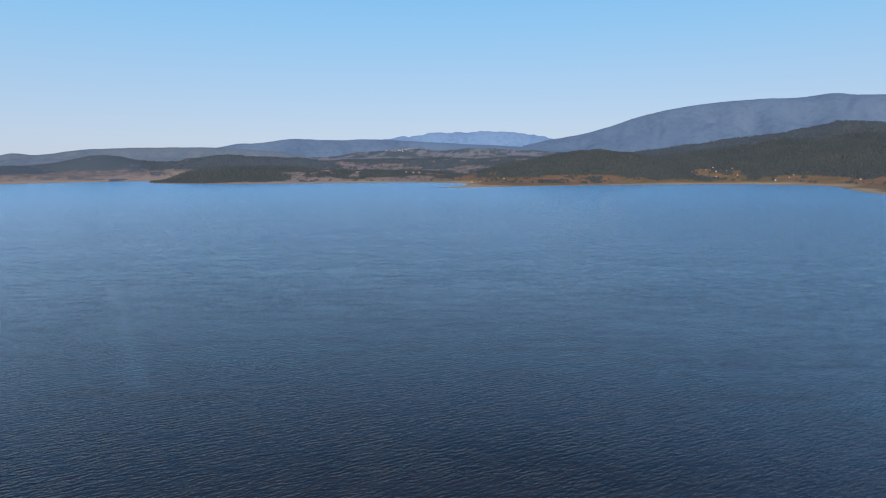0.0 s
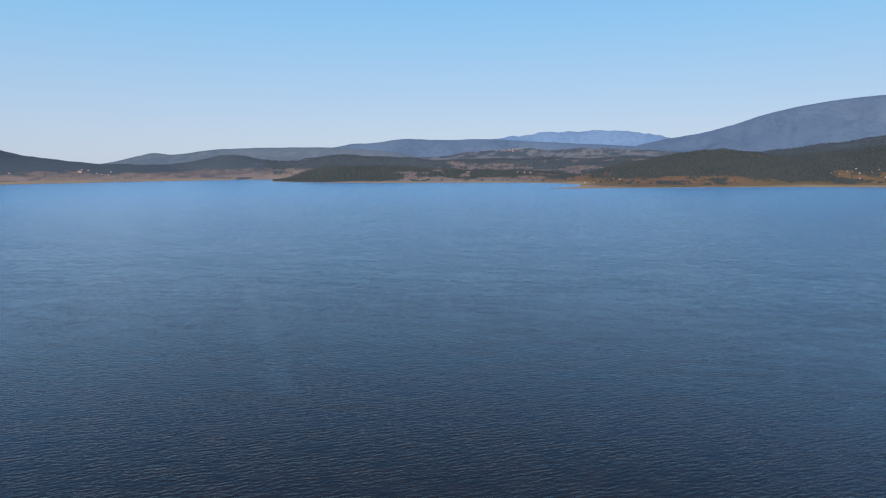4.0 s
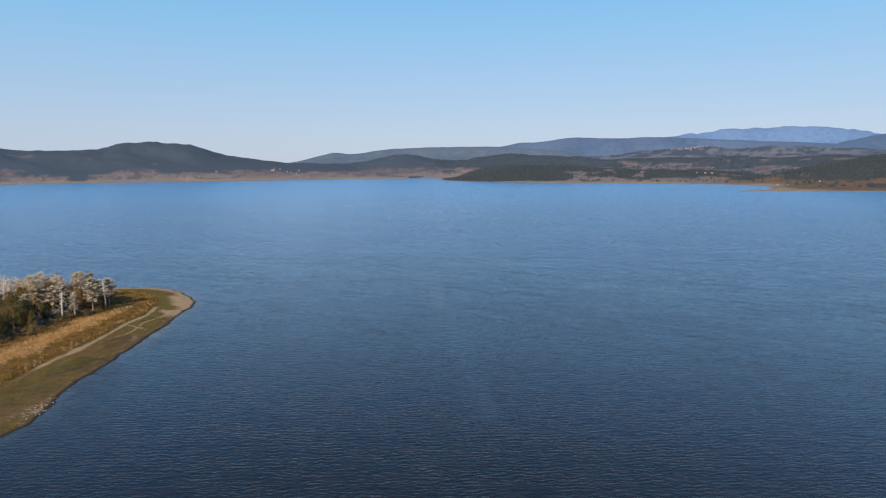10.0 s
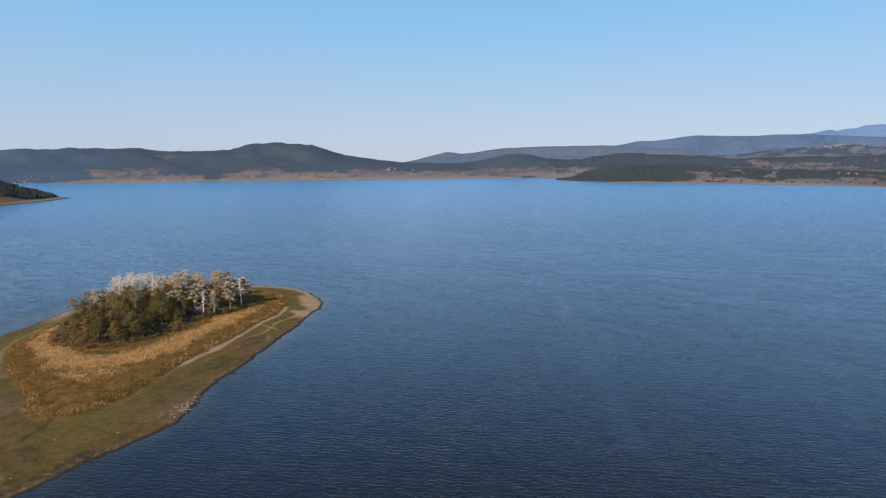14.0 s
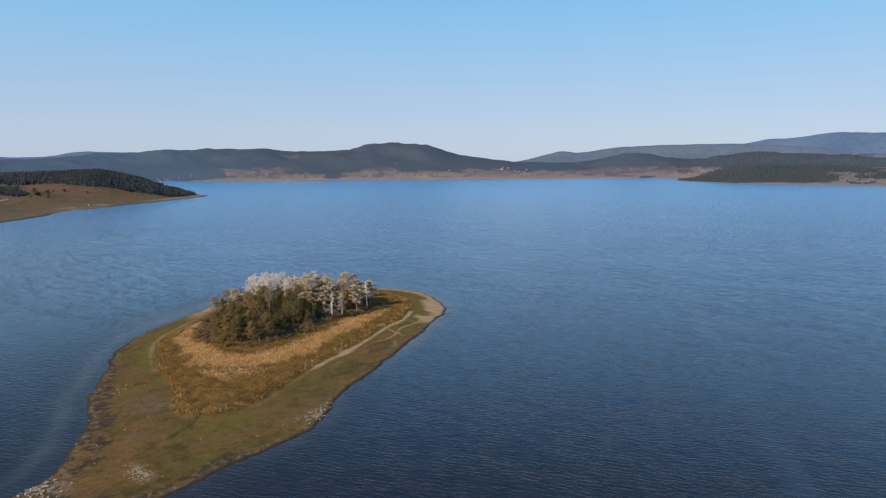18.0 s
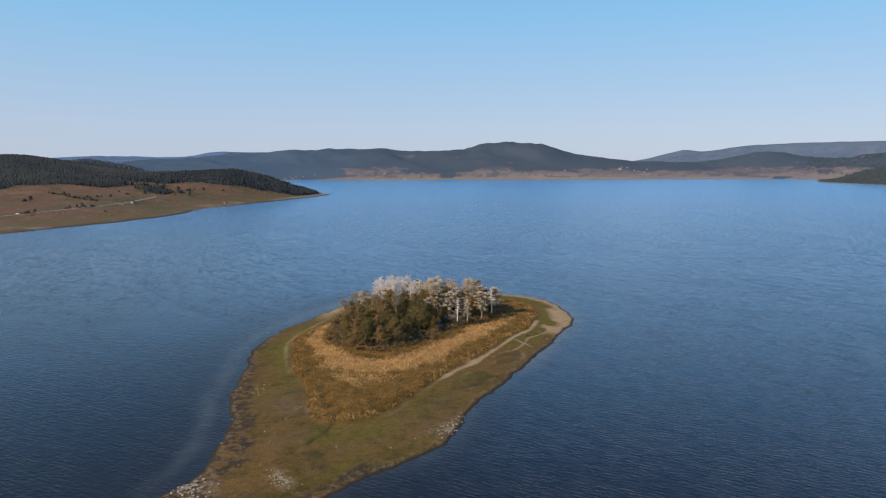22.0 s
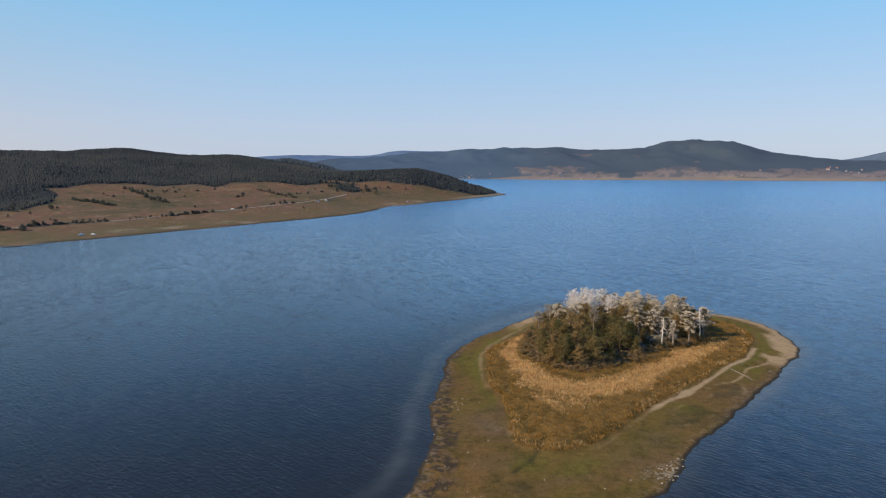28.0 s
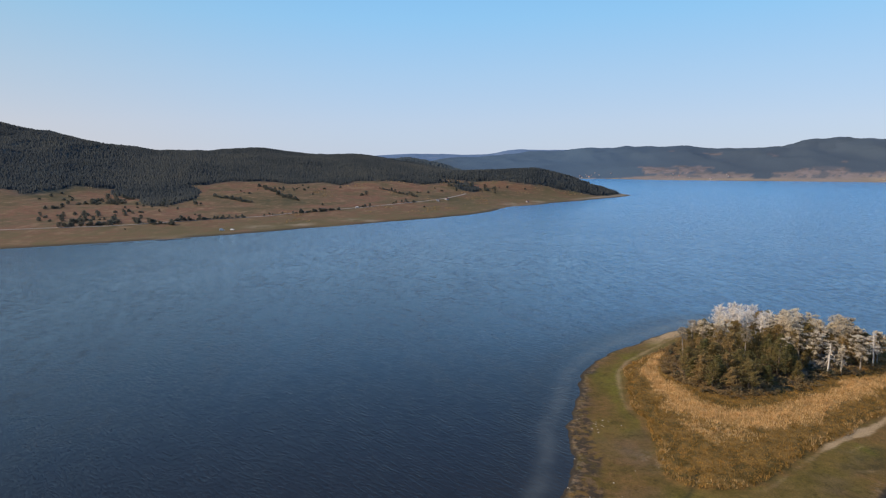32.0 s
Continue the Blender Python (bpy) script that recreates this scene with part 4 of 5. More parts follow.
def build_woods():
    rs = np.random.RandomState(3)

    def wood(name, shapes, n, lo, hi, near, far, low, high, slim, material, seed, label, sink=0.0, edge=0.0, fade=0):
        x, y = polar_points(n, lo, hi, near, far, seed)
        if fade:
            blue = smooth(50, 70, np.degrees(np.arctan2(CENTRE[0] - x, y - CENTRE[1]))) > rs.rand(len(x))
            x, y = (x[blue], y[blue]) if fade < 0 else (x[~blue], y[~blue])
        x, y, z, _ = plant(x, y, 0.5)
        if edge:
            r = np.hypot(CENTRE[0] - x, CENTRE[1] - y) / edge
            xe, ye = x + (CENTRE[0] - x) / r, y + (CENTRE[1] - y) / r
            ze, de, who, top = land(xe, ye)
            front = wooded(xe, ye, ze, de, who, top) < 0.5
            x, y, z = x[front], y[front], z[front]
        h = rs.uniform(low, high, len(x)) * (0.75 + 0.5 * field(x, y, 60, 2))
        ob = scatter(name, shapes, x, y, z - 0.4 - sink * h, h, h * rs.uniform(slim, slim * 1.35, len(x)), material, seed, True)
        tagged(ob, label, "forest", kind="stuff")

    wood("pine_forest", PINES, 150000, 62, 118, 800, 1950, 6.0, 11.5, 0.5, M_WOOD_NEAR, 1, "dense dark pine forest above the west meadows", 0.60)
    wood("forest_edge", EDGE, 60000, 62, 118, 800, 1950, 6, 10, 0.5, M_WOOD_NEAR, 15, "front rows of the pine forest above the meadows", 0.08, 16.0)
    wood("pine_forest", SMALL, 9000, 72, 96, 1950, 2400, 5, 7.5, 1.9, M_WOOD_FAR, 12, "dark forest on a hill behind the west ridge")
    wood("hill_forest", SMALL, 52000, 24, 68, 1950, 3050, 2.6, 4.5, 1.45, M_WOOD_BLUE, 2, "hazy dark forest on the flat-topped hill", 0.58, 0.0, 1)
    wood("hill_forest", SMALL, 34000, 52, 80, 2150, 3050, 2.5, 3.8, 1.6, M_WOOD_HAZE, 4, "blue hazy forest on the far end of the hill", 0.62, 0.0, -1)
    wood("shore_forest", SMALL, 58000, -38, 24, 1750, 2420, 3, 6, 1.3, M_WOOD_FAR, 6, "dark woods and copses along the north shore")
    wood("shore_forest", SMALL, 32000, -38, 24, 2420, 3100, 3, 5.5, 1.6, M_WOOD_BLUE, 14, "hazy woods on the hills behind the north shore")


build_woods()


# ---- trees of the island ----
def tube(vs, fs, pts, radii, sides=5):
    """Adds a tapered tube along pts to the vertex and face lists."""
    base = len(vs)
    pts = [Vector(p) for p in pts]
    for k, (p, r) in enumerate(zip(pts, radii)):
        d = (pts[min(k + 1, len(pts) - 1)] - pts[max(k - 1, 0)]).normalized()
        u = d.orthogonal().normalized()
        w = d.cross(u)
        for s in range(sides):
            q = 2 * math.pi * s / sides
            vs.append(p + (u * math.cos(q) + w * math.sin(q)) * r)
    for k in range(len(pts) - 1):
        for s in range(sides):
            a, b = base + k * sides + s, base + k * sides + (s + 1) % sides
            fs.append((a, b, b + sides, a + sides))
    fs.append(tuple(base + (len(pts) - 1) * sides + s for s in range(sides)))


def tuft(vs, fs, centre, radius, count, size, rnd, flat=0.6):
    """A loose clump of small pointed leaves."""
    for _ in range(count):
        o = Vector((rnd.gauss(0, 0.5), rnd.gauss(0, 0.5), rnd.gauss(0, 0.5) * flat)) * radius
        d = Vector((rnd.uniform(-1, 1), rnd.uniform(-1, 1), rnd.uniform(-0.5, 0.9))).normalized()
        u = d.orthogonal().normalized() * rnd.choice((-1, 1))
        u.rotate(Matrix.Rotation(rnd.uniform(0, 6.28), 3, d))
        s = size * rnd.uniform(0.6, 1.3)
        p = Vector(centre) + o
        b = len(vs)
        vs += [p - u * s * 0.35, p + d * s, p + u * s * 0.35, p - d * s * 0.5]
        fs.append((b, b + 1, b + 2, b + 3))


def trunk_line(h, lean, rnd, n=7):
    a = rnd.uniform(0, 6.28)
    return [Vector((math.cos(a) * lean * (k / n) ** 1.6 + rnd.uniform(-0.08, 0.08), math.sin(a) * lean * (k / n) ** 1.6 + rnd.uniform(-0.08, 0.08), h * k / n)) for k in range(n + 1)]


def on_line(line, f):
    s = min(max(f, 0), 0.999) * (len(line) - 1)
    k = int(s)
    return line[k].lerp(line[k + 1], s - k)


def live_tree(name, h, form, seed, label):
    """A pine with trunk, limbs and a crown of needle clumps; form: cone or broad."""
    rnd = random.Random(seed)
    root = new(name)
    line = trunk_line(h, 0.05 * h, rnd)
    vs, fs = [], []
    tube(vs, fs, line, [0.26 * (1 - 0.82 * k / 7) * h / 11 + 0.03 for k in range(8)], 7)
    mesh_object("trunk", [tuple(v) for v in vs], fs, M_BARK, root)
    cv, cf = [], []
    n = 22 if form == "cone" else 18
    for k in range(n):
        f = (0.05 if form == "cone" else 0.09) + (0.92 if form == "cone" else 0.89) * (k + rnd.uniform(0, 0.7)) / n
        reach = h * (0.33 * (1.06 - f) + 0.035 if form == "cone" else 0.30 * math.sin(math.pi * min(1, 0.32 + 0.62 * f)) * rnd.uniform(0.75, 1.2))
        q = k * 2.4 + rnd.uniform(-0.5, 0.5)
        s = on_line(line, f)
        rise = -0.12 if form == "cone" else 0.3
        pts = [s + Vector((math.cos(q), math.sin(q), rise)) * reach * m + Vector((0, 0, 0.12 * reach * m * m)) for m in (0, 0.35, 0.7, 1)]
        vs, fs = [], []
        tube(vs, fs, pts, [0.075, 0.055, 0.035, 0.012], 4)
        mesh_object("limb", [tuple(v) for v in vs], fs, M_BARK, root)
        for m in range(15):
            e = rnd.uniform(0.2, 1.05)
            c = pts[0].lerp(pts[3], e) + Vector((rnd.gauss(0, 0.24), rnd.gauss(0, 0.24), rnd.gauss(0.05, 0.30))) * reach * 0.6
            tuft(cv, cf, c, 0.62 * h / 11 * rnd.uniform(0.7, 1.25), 11, 0.31, rnd, 0.8)
    for m in range(8):
        tuft(cv, cf, on_line(line, 0.93 + 0.07 * rnd.random()) + Vector((rnd.gauss(0, 0.2), rnd.gauss(0, 0.2), 0.1)), 0.5, 12, 0.3, rnd)
    mesh_object("crown", [tuple(v) for v in cv], cf, M_PINE, root, smooth=False)
    return tagged(root, label, "pine tree")


def dead_tree(name, h, material, seed, label, limbs=15, start=0.25, droop=0.2, twigs=9, crust=0, reach_by=0.27, crust_material=None, under=0):
    """A leafless tree with bare limbs and twigs; crust: clumps of dead droppings-caked needles on each limb."""
    rnd = random.Random(seed)
    root = new(name)
    line = trunk_line(h, 0.07 * h, rnd)
    vs, fs = [], []
    tube(vs, fs, line, [0.22 * (1 - 0.85 * k / 7) * h / 10 + 0.025 for k in range(8)], 7)
    mesh_object("trunk", [tuple(v) for v in vs], fs, material, root)
    cv, cf, uv, uf = [], [], [], []
    for k in range(limbs):
        f = start + (0.98 - start) * (k + rnd.uniform(0, 0.8)) / limbs
        reach = h * reach_by * (math.sin(math.pi * (0.22 + 0.6 * (f - start) / (1 - start))) if under else 1.12 - 0.75 * f) * rnd.uniform(0.7, 1.2)
        q = k * 2.4 + rnd.uniform(-0.6, 0.6)
        s = on_line(line, f)
        way = Vector((math.cos(q), math.sin(q), 0.35))
        pts = [s + way * reach * m - Vector((0, 0, droop * reach * m * m * 1.6)) for m in (0, 0.3, 0.65, 1)]
        vs, fs = [], []
        tube(vs, fs, pts, [0.085, 0.065, 0.045, 0.02], 4)
        for m in range(twigs):
            e = rnd.uniform(0.2, 1.0)
            c = on_line(pts, e)
            side = Vector((rnd.uniform(-1, 1), rnd.uniform(-1, 1), rnd.uniform(-0.5 - droop, 0.75))).normalized()
            side = (side + way * 0.5).normalized() * reach * rnd.uniform(0.2, 0.42)
            tube(vs, fs, [c, c + side * 0.55 + Vector((0, 0, 0.06)), c + side], [0.04, 0.032, 0.012], 3)
            for b in range(2):
                u = c + side * rnd.uniform(0.35, 0.9)
                fine = (side.normalized() + Vector((rnd.uniform(-1, 1), rnd.uniform(-1, 1), rnd.uniform(-0.8, 0.8)))).normalized() * reach * rnd.uniform(0.1, 0.2)
                tube(vs, fs, [u, u + fine], [0.026, 0.01], 3)
        for m in range(crust):
            c = on_line(pts, rnd.uniform(0.35, 1.0)) + Vector((rnd.gauss(0, 0.15), rnd.gauss(0, 0.15), rnd.gauss(0, 0.1))) * reach
            tuft(cv, cf, c + Vector((0, 0, 0.15 if under else 0)), 0.5, 11, 0.26, rnd, 0.5 if under else 0.8)
        for m in range(under):
            c = on_line(pts, rnd.uniform(0.15, 0.95)) + Vector((rnd.gauss(0, 0.14), rnd.gauss(0, 0.14), rnd.gauss(0, 0.1))) * reach
            tuft(uv, uf, c - Vector((0, 0, 0.45)), 0.6, 9, 0.32, rnd, 0.7)
        mesh_object("limb", [tuple(v) for v in vs], fs, material, root, smooth=False)
    if crust:
        mesh_object("crown", [tuple(v) for v in cv], cf, crust_material, root, "dry needles caked with pale droppings", smooth=False)
    if under:
        mesh_object("dry_needles", [tuple(v) for v in uv], uf, M_BROWN, root, "brown dry needles under the pale crust", smooth=False)
    return tagged(root, label, "dead tree")


def isle_height(x, y):
    return float(isle(np.array([float(x)]), np.array([float(y)]))[0][0])


def stand(things, spots, seed, group, low=0.85, high=1.15, wide=1.0):
    """Sets one thing for each spot, the first ones the originals themselves."""
    rnd = random.Random(seed)
    used = set()
    for k, (x, y) in enumerate(spots):
        ob = things[k % len(things)]
        m = pose(x, y, isle_height(x, y) - 0.12, rnd.uniform(-3, 3), rnd.uniform(-3, 3), rnd.uniform(0, 360))
        s = rnd.uniform(low, high)
        if ob.name in used:
            ob = copy_thing(ob, m)
        else:
            used.add(ob.name)
            ob.matrix_basis = m
        ob.scale = (s * wide * rnd.uniform(0.9, 1.1),) * 2 + (s,)
        tagged(ob, group=group)


def spaced(n, accept, seed, gap, box=(-332, -255, 136, 228)):
    rnd = random.Random(seed)
    out = []
    for _ in range(n * 60):
        x, y = rnd.uniform(*box[:2]), rnd.uniform(*box[2:])
        if accept(x, y) and all((x - a) ** 2 + (y - b) ** 2 > gap * gap for a, b in out):
            out.append((x, y))
            if len(out) == n:
                break
    return out


def grove_depth(x, y):
    return float(signed(np.array([float(x)]), np.array([float(y)]), GROVE)[0])


M_CRUST = leaf_material("caked_needles", (0.48, 0.38, 0.25), (0.74, 0.62, 0.45), (0.88, 0.79, 0.63), through_light=0.5)
M_BROWN = leaf_material("brown_needles", (0.075, 0.060, 0.032), (0.14, 0.105, 0.056), (0.23, 0.17, 0.095), through_light=0.4)
M_CRUST_WHITE = leaf_material("white_twigs", (0.70, 0.62, 0.54), (0.82, 0.76, 0.69), (0.90, 0.86, 0.81), through_light=0.45)
M_CRUST_GREY = leaf_material("grey_needles", (0.17, 0.14, 0.09), (0.32, 0.26, 0.175), (0.48, 0.41, 0.30), through_light=0.45)

LIVE = [live_tree("pine_tree", h, f, s, lab) for h, f, s, lab in (
    (11.0, "broad", 1, "olive-green pine with a broad ragged crown"),
    (10.0, "broad", 2, "brownish green pine with thin needles"),
    (9.5, "cone", 3, "dark green conical pine with low branches"),
    (11.5, "broad", 4, "tall olive pine with a bare lower trunk"),
    (8.5, "cone", 5, "small brown-green conical pine in the grove"),
    (10.5, "broad", 6, "leaning olive pine with a gappy crown"))]
LIVE_SPOTS = spaced(72, lambda x, y: grove_depth(x, y) > 3.6 and (y + 0.45 * (x + 290) < 186), 11, 3.8)
stand(LIVE, LIVE_SPOTS, 21, "pines of the island grove", 0.58, 1.04, 1.16)

FILL_SPOTS = spaced(38, lambda x, y: grove_depth(x, y) > 2.5 and (y + 0.45 * (x + 290) > 184), 17, 3.4)
stand([LIVE[1], LIVE[4], LIVE[5]], FILL_SPOTS, 29, "low pines among the dead trees", 0.62, 1.05, 1.05)

WHITE = [dead_tree("dead_tree", 12.5, M_DEAD, 31, "bleached white dead tree with many upright branches", 24, 0.46, -0.3, 15, 4, 0.30, M_CRUST_WHITE),
         dead_tree("dead_tree", 12.0, M_DEAD, 32, "bare white dead tree with a fan of twigs", 22, 0.48, -0.2, 15, 4, 0.31, M_CRUST_WHITE),
         dead_tree("dead_tree", 13.0, M_DEAD, 33, "tall white dead tree with short branches", 20, 0.3, -0.15, 13, 2, 0.19, M_CRUST_WHITE)]
WHITE_SPOTS = [(-322, 190), (-318, 197), (-308, 175), (-313, 183), (-307, 193), (-301, 187), (-316, 179), (-311, 189), (-321, 184), (-304, 181), (-324, 195), (-312, 199)]
stand(WHITE, WHITE_SPOTS, 22, "white dead trees of the grove", 0.94, 1.1, 1.15)

CRUSTED = [dead_tree("dead_tree", 12.5, M_DEAD_WARM, 41, "dead pine with cream-caked drooping needles", 20, 0.28, 0.35, 9, 13, 0.24, M_CRUST, 2),
           dead_tree("dead_tree", 12.0, M_DEAD_WARM, 42, "dying pine covered in pale droppings", 18, 0.32, 0.2, 9, 13, 0.25, M_CRUST, 2),
           dead_tree("dead_tree", 11.0, M_DEAD_WARM, 43, "cream-coloured dead pine with layered branches", 19, 0.25, 0.4, 8, 12, 0.24, M_CRUST, 2)]
CRUST_SPOTS = [(-301, 203), (-304, 213), (-297, 209), (-292, 203), (-308, 206), (-313, 207), (-299, 197), (-303, 197), (-295, 214), (-299, 218), (-298, 168), (-303, 165),
               (-287, 211), (-306, 200), (-294, 196)]
stand(CRUSTED, CRUST_SPOTS, 23, "droppings-caked dead pines", 0.95, 1.2, 1.08)

GREY = [dead_tree("dead_tree", 10.5, M_DEAD_GREY, 51, "grey-brown dead tree with a few pale twigs", 15, 0.25, 0.15, 10, 7, 0.22, M_CRUST, 6),
        dead_tree("dead_tree", 9.5, M_DEAD_GREY, 52, "thin grey dead tree with sparse needles", 14, 0.25, 0.2, 9, 7, 0.22, M_CRUST, 6)]
GREY_SPOTS = [(-272, 205), (-278, 200), (-282, 214), (-290, 219), (-280, 193), (-285, 201), (-284, 190), (-278, 209), (-296, 222), (-283, 183), (-277, 217)]
stand(GREY, GREY_SPOTS, 24, "grey dead trees of the grove", 0.9, 1.2, 1.05)

FRONT = [dead_tree("dead_tree", 10.5, M_DEAD, 61, "lone white dead tree with drooping side branches", 17, 0.48, 0.6, 6, 0, 0.23),
         dead_tree("dead_tree", 10.0, M_DEAD_WARM, 62, "slim cream dead tree with drooping branches", 15, 0.32, 0.5, 7, 4, 0.21, M_CRUST),
         dead_tree("dead_tree", 11.0, M_DEAD, 63, "thin whitish dead tree at the grove's edge", 16, 0.4, 0.15, 12, 1, 0.25, M_CRUST_WHITE)]
stand(FRONT, [(-270, 190), (-270, 195.5), (-275.5, 214)], 25, "dead trees before the grove", 1.08, 1.14, 1.05)
SNAG = [dead_tree("dead_tree", 8.5, M_DEAD, 67, "small white snag at the grove's far edge", 9, 0.5, -0.1, 8, 0, 0.2)]
stand(SNAG, [(-324.5, 173)], 30, "white dead trees of the grove", 0.97, 1.0)
CRESTED = [dead_tree("dead_tree", 11.5, M_DEAD_GREY, 71, "flat-topped pine with a pale dead crest", 14, 0.62, 0.3, 6, 7, 0.34, M_CRUST_GREY)]
stand(CRESTED, [(-299, 153), (-307, 162), (-297, 166), (-288, 171)], 26, "flat-topped pines of the grove", 0.92, 1.1)


def fallen_tree():
    """A bare bleached trunk with a few broken stubs, lying flat."""
    rnd = random.Random(5)
    root = new("fallen_tree")
    vs, fs = [], []
    line = [Vector((k * 1.56 - 6.2, rnd.uniform(-0.15, 0.15), 0.1)) for k in range(9)]
    tube(vs, fs, line, [0.15, 0.14, 0.13, 0.12, 0.1, 0.09, 0.07, 0.05, 0.03], 7)
    mesh_object("trunk", [tuple(v) for v in vs], fs, M_DEAD_GREY, root)
    for k in range(9):
        vs, fs = [], []
        s = line[1 + k % 7]
        q = Vector((0.5, rnd.choice((-1, 1)), rnd.uniform(0.0, 0.5))) * rnd.uniform(0.5, 1.5)
        tube(vs, fs, [s, s + q * 0.5, s + q], [0.07, 0.05, 0.02], 5)
        mesh_object("stub", [tuple(v) for v in vs], fs, M_DEAD_GREY, root)
    root.matrix_basis = pose(-237.5, 197, isle_height(-237.5, 197) - 0.02, 0, 0, -9)
    return tagged(root, "bleached fallen trunk lying across the east bank", "fallen tree")


fallen_tree()


# ---- shrubs ----
def shrub(name, size, seed, label, material):
    rnd = random.Random(seed)
    root = new(name)
    cv, cf, vs, fs = [], [], [], []
    for k in range(7):
        q = rnd.uniform(0, 6.28)
        tip = Vector((math.cos(q) * 0.5, math.sin(q) * 0.5, rnd.uniform(0.5, 0.95))) * size
        tube(vs, fs, [Vector((0, 0, -0.1)), tip * 0.5 + Vector((0, 0, 0.1)), tip], [0.06, 0.04, 0.015], 4)
        for m in range(5):
            tuft(cv, cf, tip * rnd.uniform(0.45, 1.05) + Vector((rnd.gauss(0, 0.2), rnd.gauss(0, 0.2), rnd.gauss(0, 0.1))) * size, 0.32 * size, 7, 0.19 * size + 0.06, rnd)
    mesh_object("stem", [tuple(v) for v in vs], fs, M_BARK, root)
    mesh_object("crown", [tuple(v) for v in cv], cf, material, root, smooth=False)
    return tagged(root, label, "shrub")


M_SCRUB = leaf_material("brown_scrub", (0.17, 0.120, 0.055), (0.28, 0.195, 0.092), (0.40, 0.28, 0.145), through_light=0.45)
UNDER = [shrub("shrub", 1.9, 81, "dark green shrub under the pines", M_SHRUB), shrub("shrub", 1.5, 82, "brown leafless shrub at the grove's edge", M_SCRUB),
         shrub("shrub", 1.2, 83, "low grey-brown bramble shrub", M_SCRUB)]
stand(UNDER[1:], spaced(250, lambda x, y: -2.5 < grove_depth(x, y) < 6, 14, 1.25, (-334, -250, 130, 230)), 28, "brown scrub before the grove", 0.6, 1.2)
M_BARE_TWIGS = leaf_material("bare_grey_twigs", (0.20, 0.165, 0.12), (0.30, 0.25, 0.19), (0.42, 0.36, 0.27), through_light=0.3)
BARE = [shrub("shrub", 2.4, 84, "bare grey shrub among the dead trees", M_BARE_TWIGS), shrub("shrub", 1.8, 85, "low leafless grey shrub in the grove", M_BARE_TWIGS)]
stand(BARE, spaced(34, lambda x, y: 3.5 < grove_depth(x, y) < 18 and y + 0.45 * (x + 290) > 188 and -300 < x < -269, 18, 2.0, (-302, -262, 160, 226)), 31, "bare grey shrubs of the grove", 0.7, 1.3)
stand(UNDER[:1], spaced(80, lambda x, y: 0.5 < grove_depth(x, y) < 30, 12, 2.2, (-334, -253, 133, 230)), 27, "undergrowth of the grove", 0.6, 1.3)


# ---- reeds and sedge ----
def blade_template(n, seed, spread, lean):
    r = random.Random(seed)
    vs, fs = [], []
    for _ in range(n):
        q, o = r.uniform(0, 6.28), r.uniform(0, spread)
        x, y = o * math.cos(q), o * math.sin(q)
        q2, l = r.uniform(0, 6.28), r.uniform(0.1, lean)
        h, w = r.uniform(0.55, 1.0), r.uniform(0.035, 0.065)
        b = len(vs)
        vs += [(x - w * math.sin(q2), y + w * math.cos(q2), 0), (x + w * math.sin(q2), y - w * math.cos(q2), 0),
               (x + l * 0.5 * math.cos(q2) + w * 0.6 * math.sin(q2), y + l * 0.5 * math.sin(q2) - w * 0.6 * math.cos(q2), h * 0.65),
               (x + l * math.cos(q2), y + l * math.sin(q2), h)]
        fs += [(b, b + 1, b + 2), (b, b + 2, b + 3)]
    return np.array(vs), np.array(fs)


BLADES = [blade_template(5, s + 200, 0.5, 0.55) for s in range(6)]


def build_reeds():
    rs = np.random.RandomState(8)
    n = 90000
    x, y = rs.uniform(-340, -205, n), rs.uniform(98, 248, n)
    z, d, e, g = isle(x, y)
    lump = field(x, y, 7, 3)
    band = gold_band(x, y, g)
    rim = smooth(5, 1.5, e) * smooth(0.4, 0.6, field(x + 30, y, 10, 2))
    keep = (e > 0.3) & (g < 3.0 * rs.rand(n) + 1.0)
    gold = keep & (rs.rand(n) < np.maximum(band * (0.35 + 0.65 * smooth(0.35, 0.6, field(x - 20, y, 3.5, 2))), 0.2 * rim) * 0.9)
    h = rs.uniform(0.6, 1.25, n)
    ob = scatter("dry_reeds", BLADES, x[gold], y[gold], z[gold] - 0.05, h[gold] * 1.05, np.full(gold.sum(), 1.0), M_REED, 9)
    tagged(ob, "golden dry reeds round the grove", "reeds", kind="stuff")
    sedge = keep & ~gold & (rs.rand(n) < 0.62)
    ob = scatter("brown_sedge", BLADES, x[sedge], y[sedge], z[sedge] - 0.05, (h * (0.5 + 0.45 * smooth(3, 0.5, e)) * (0.7 + 0.6 * field(x, y, 3, 2)))[sedge], np.full(sedge.sum(), 1.0), M_SEDGE, 10)
    tagged(ob, "olive and brown sedge on the island", "grass", kind="stuff")
    x, y = rs.uniform(-352, -178, 26000), rs.uniform(54, 258, 26000)
    z, d, e, g = isle(x, y)
    keep = (d > 2.5) & (e < 0) & (field(x, y, 6, 2) > 0.5)
    ob = scatter("short_grass", BLADES, x[keep], y[keep], z[keep] - 0.02, rs.uniform(0.12, 0.3, keep.sum()), np.full(keep.sum(), 0.6), M_TURF, 13)
    tagged(ob, "short olive grass on the island's flats", "grass", kind="stuff")


M_TURF = leaf_material("short_turf", (0.065, 0.062, 0.02), (0.10, 0.085, 0.032), (0.15, 0.11, 0.05), False)
build_reeds()


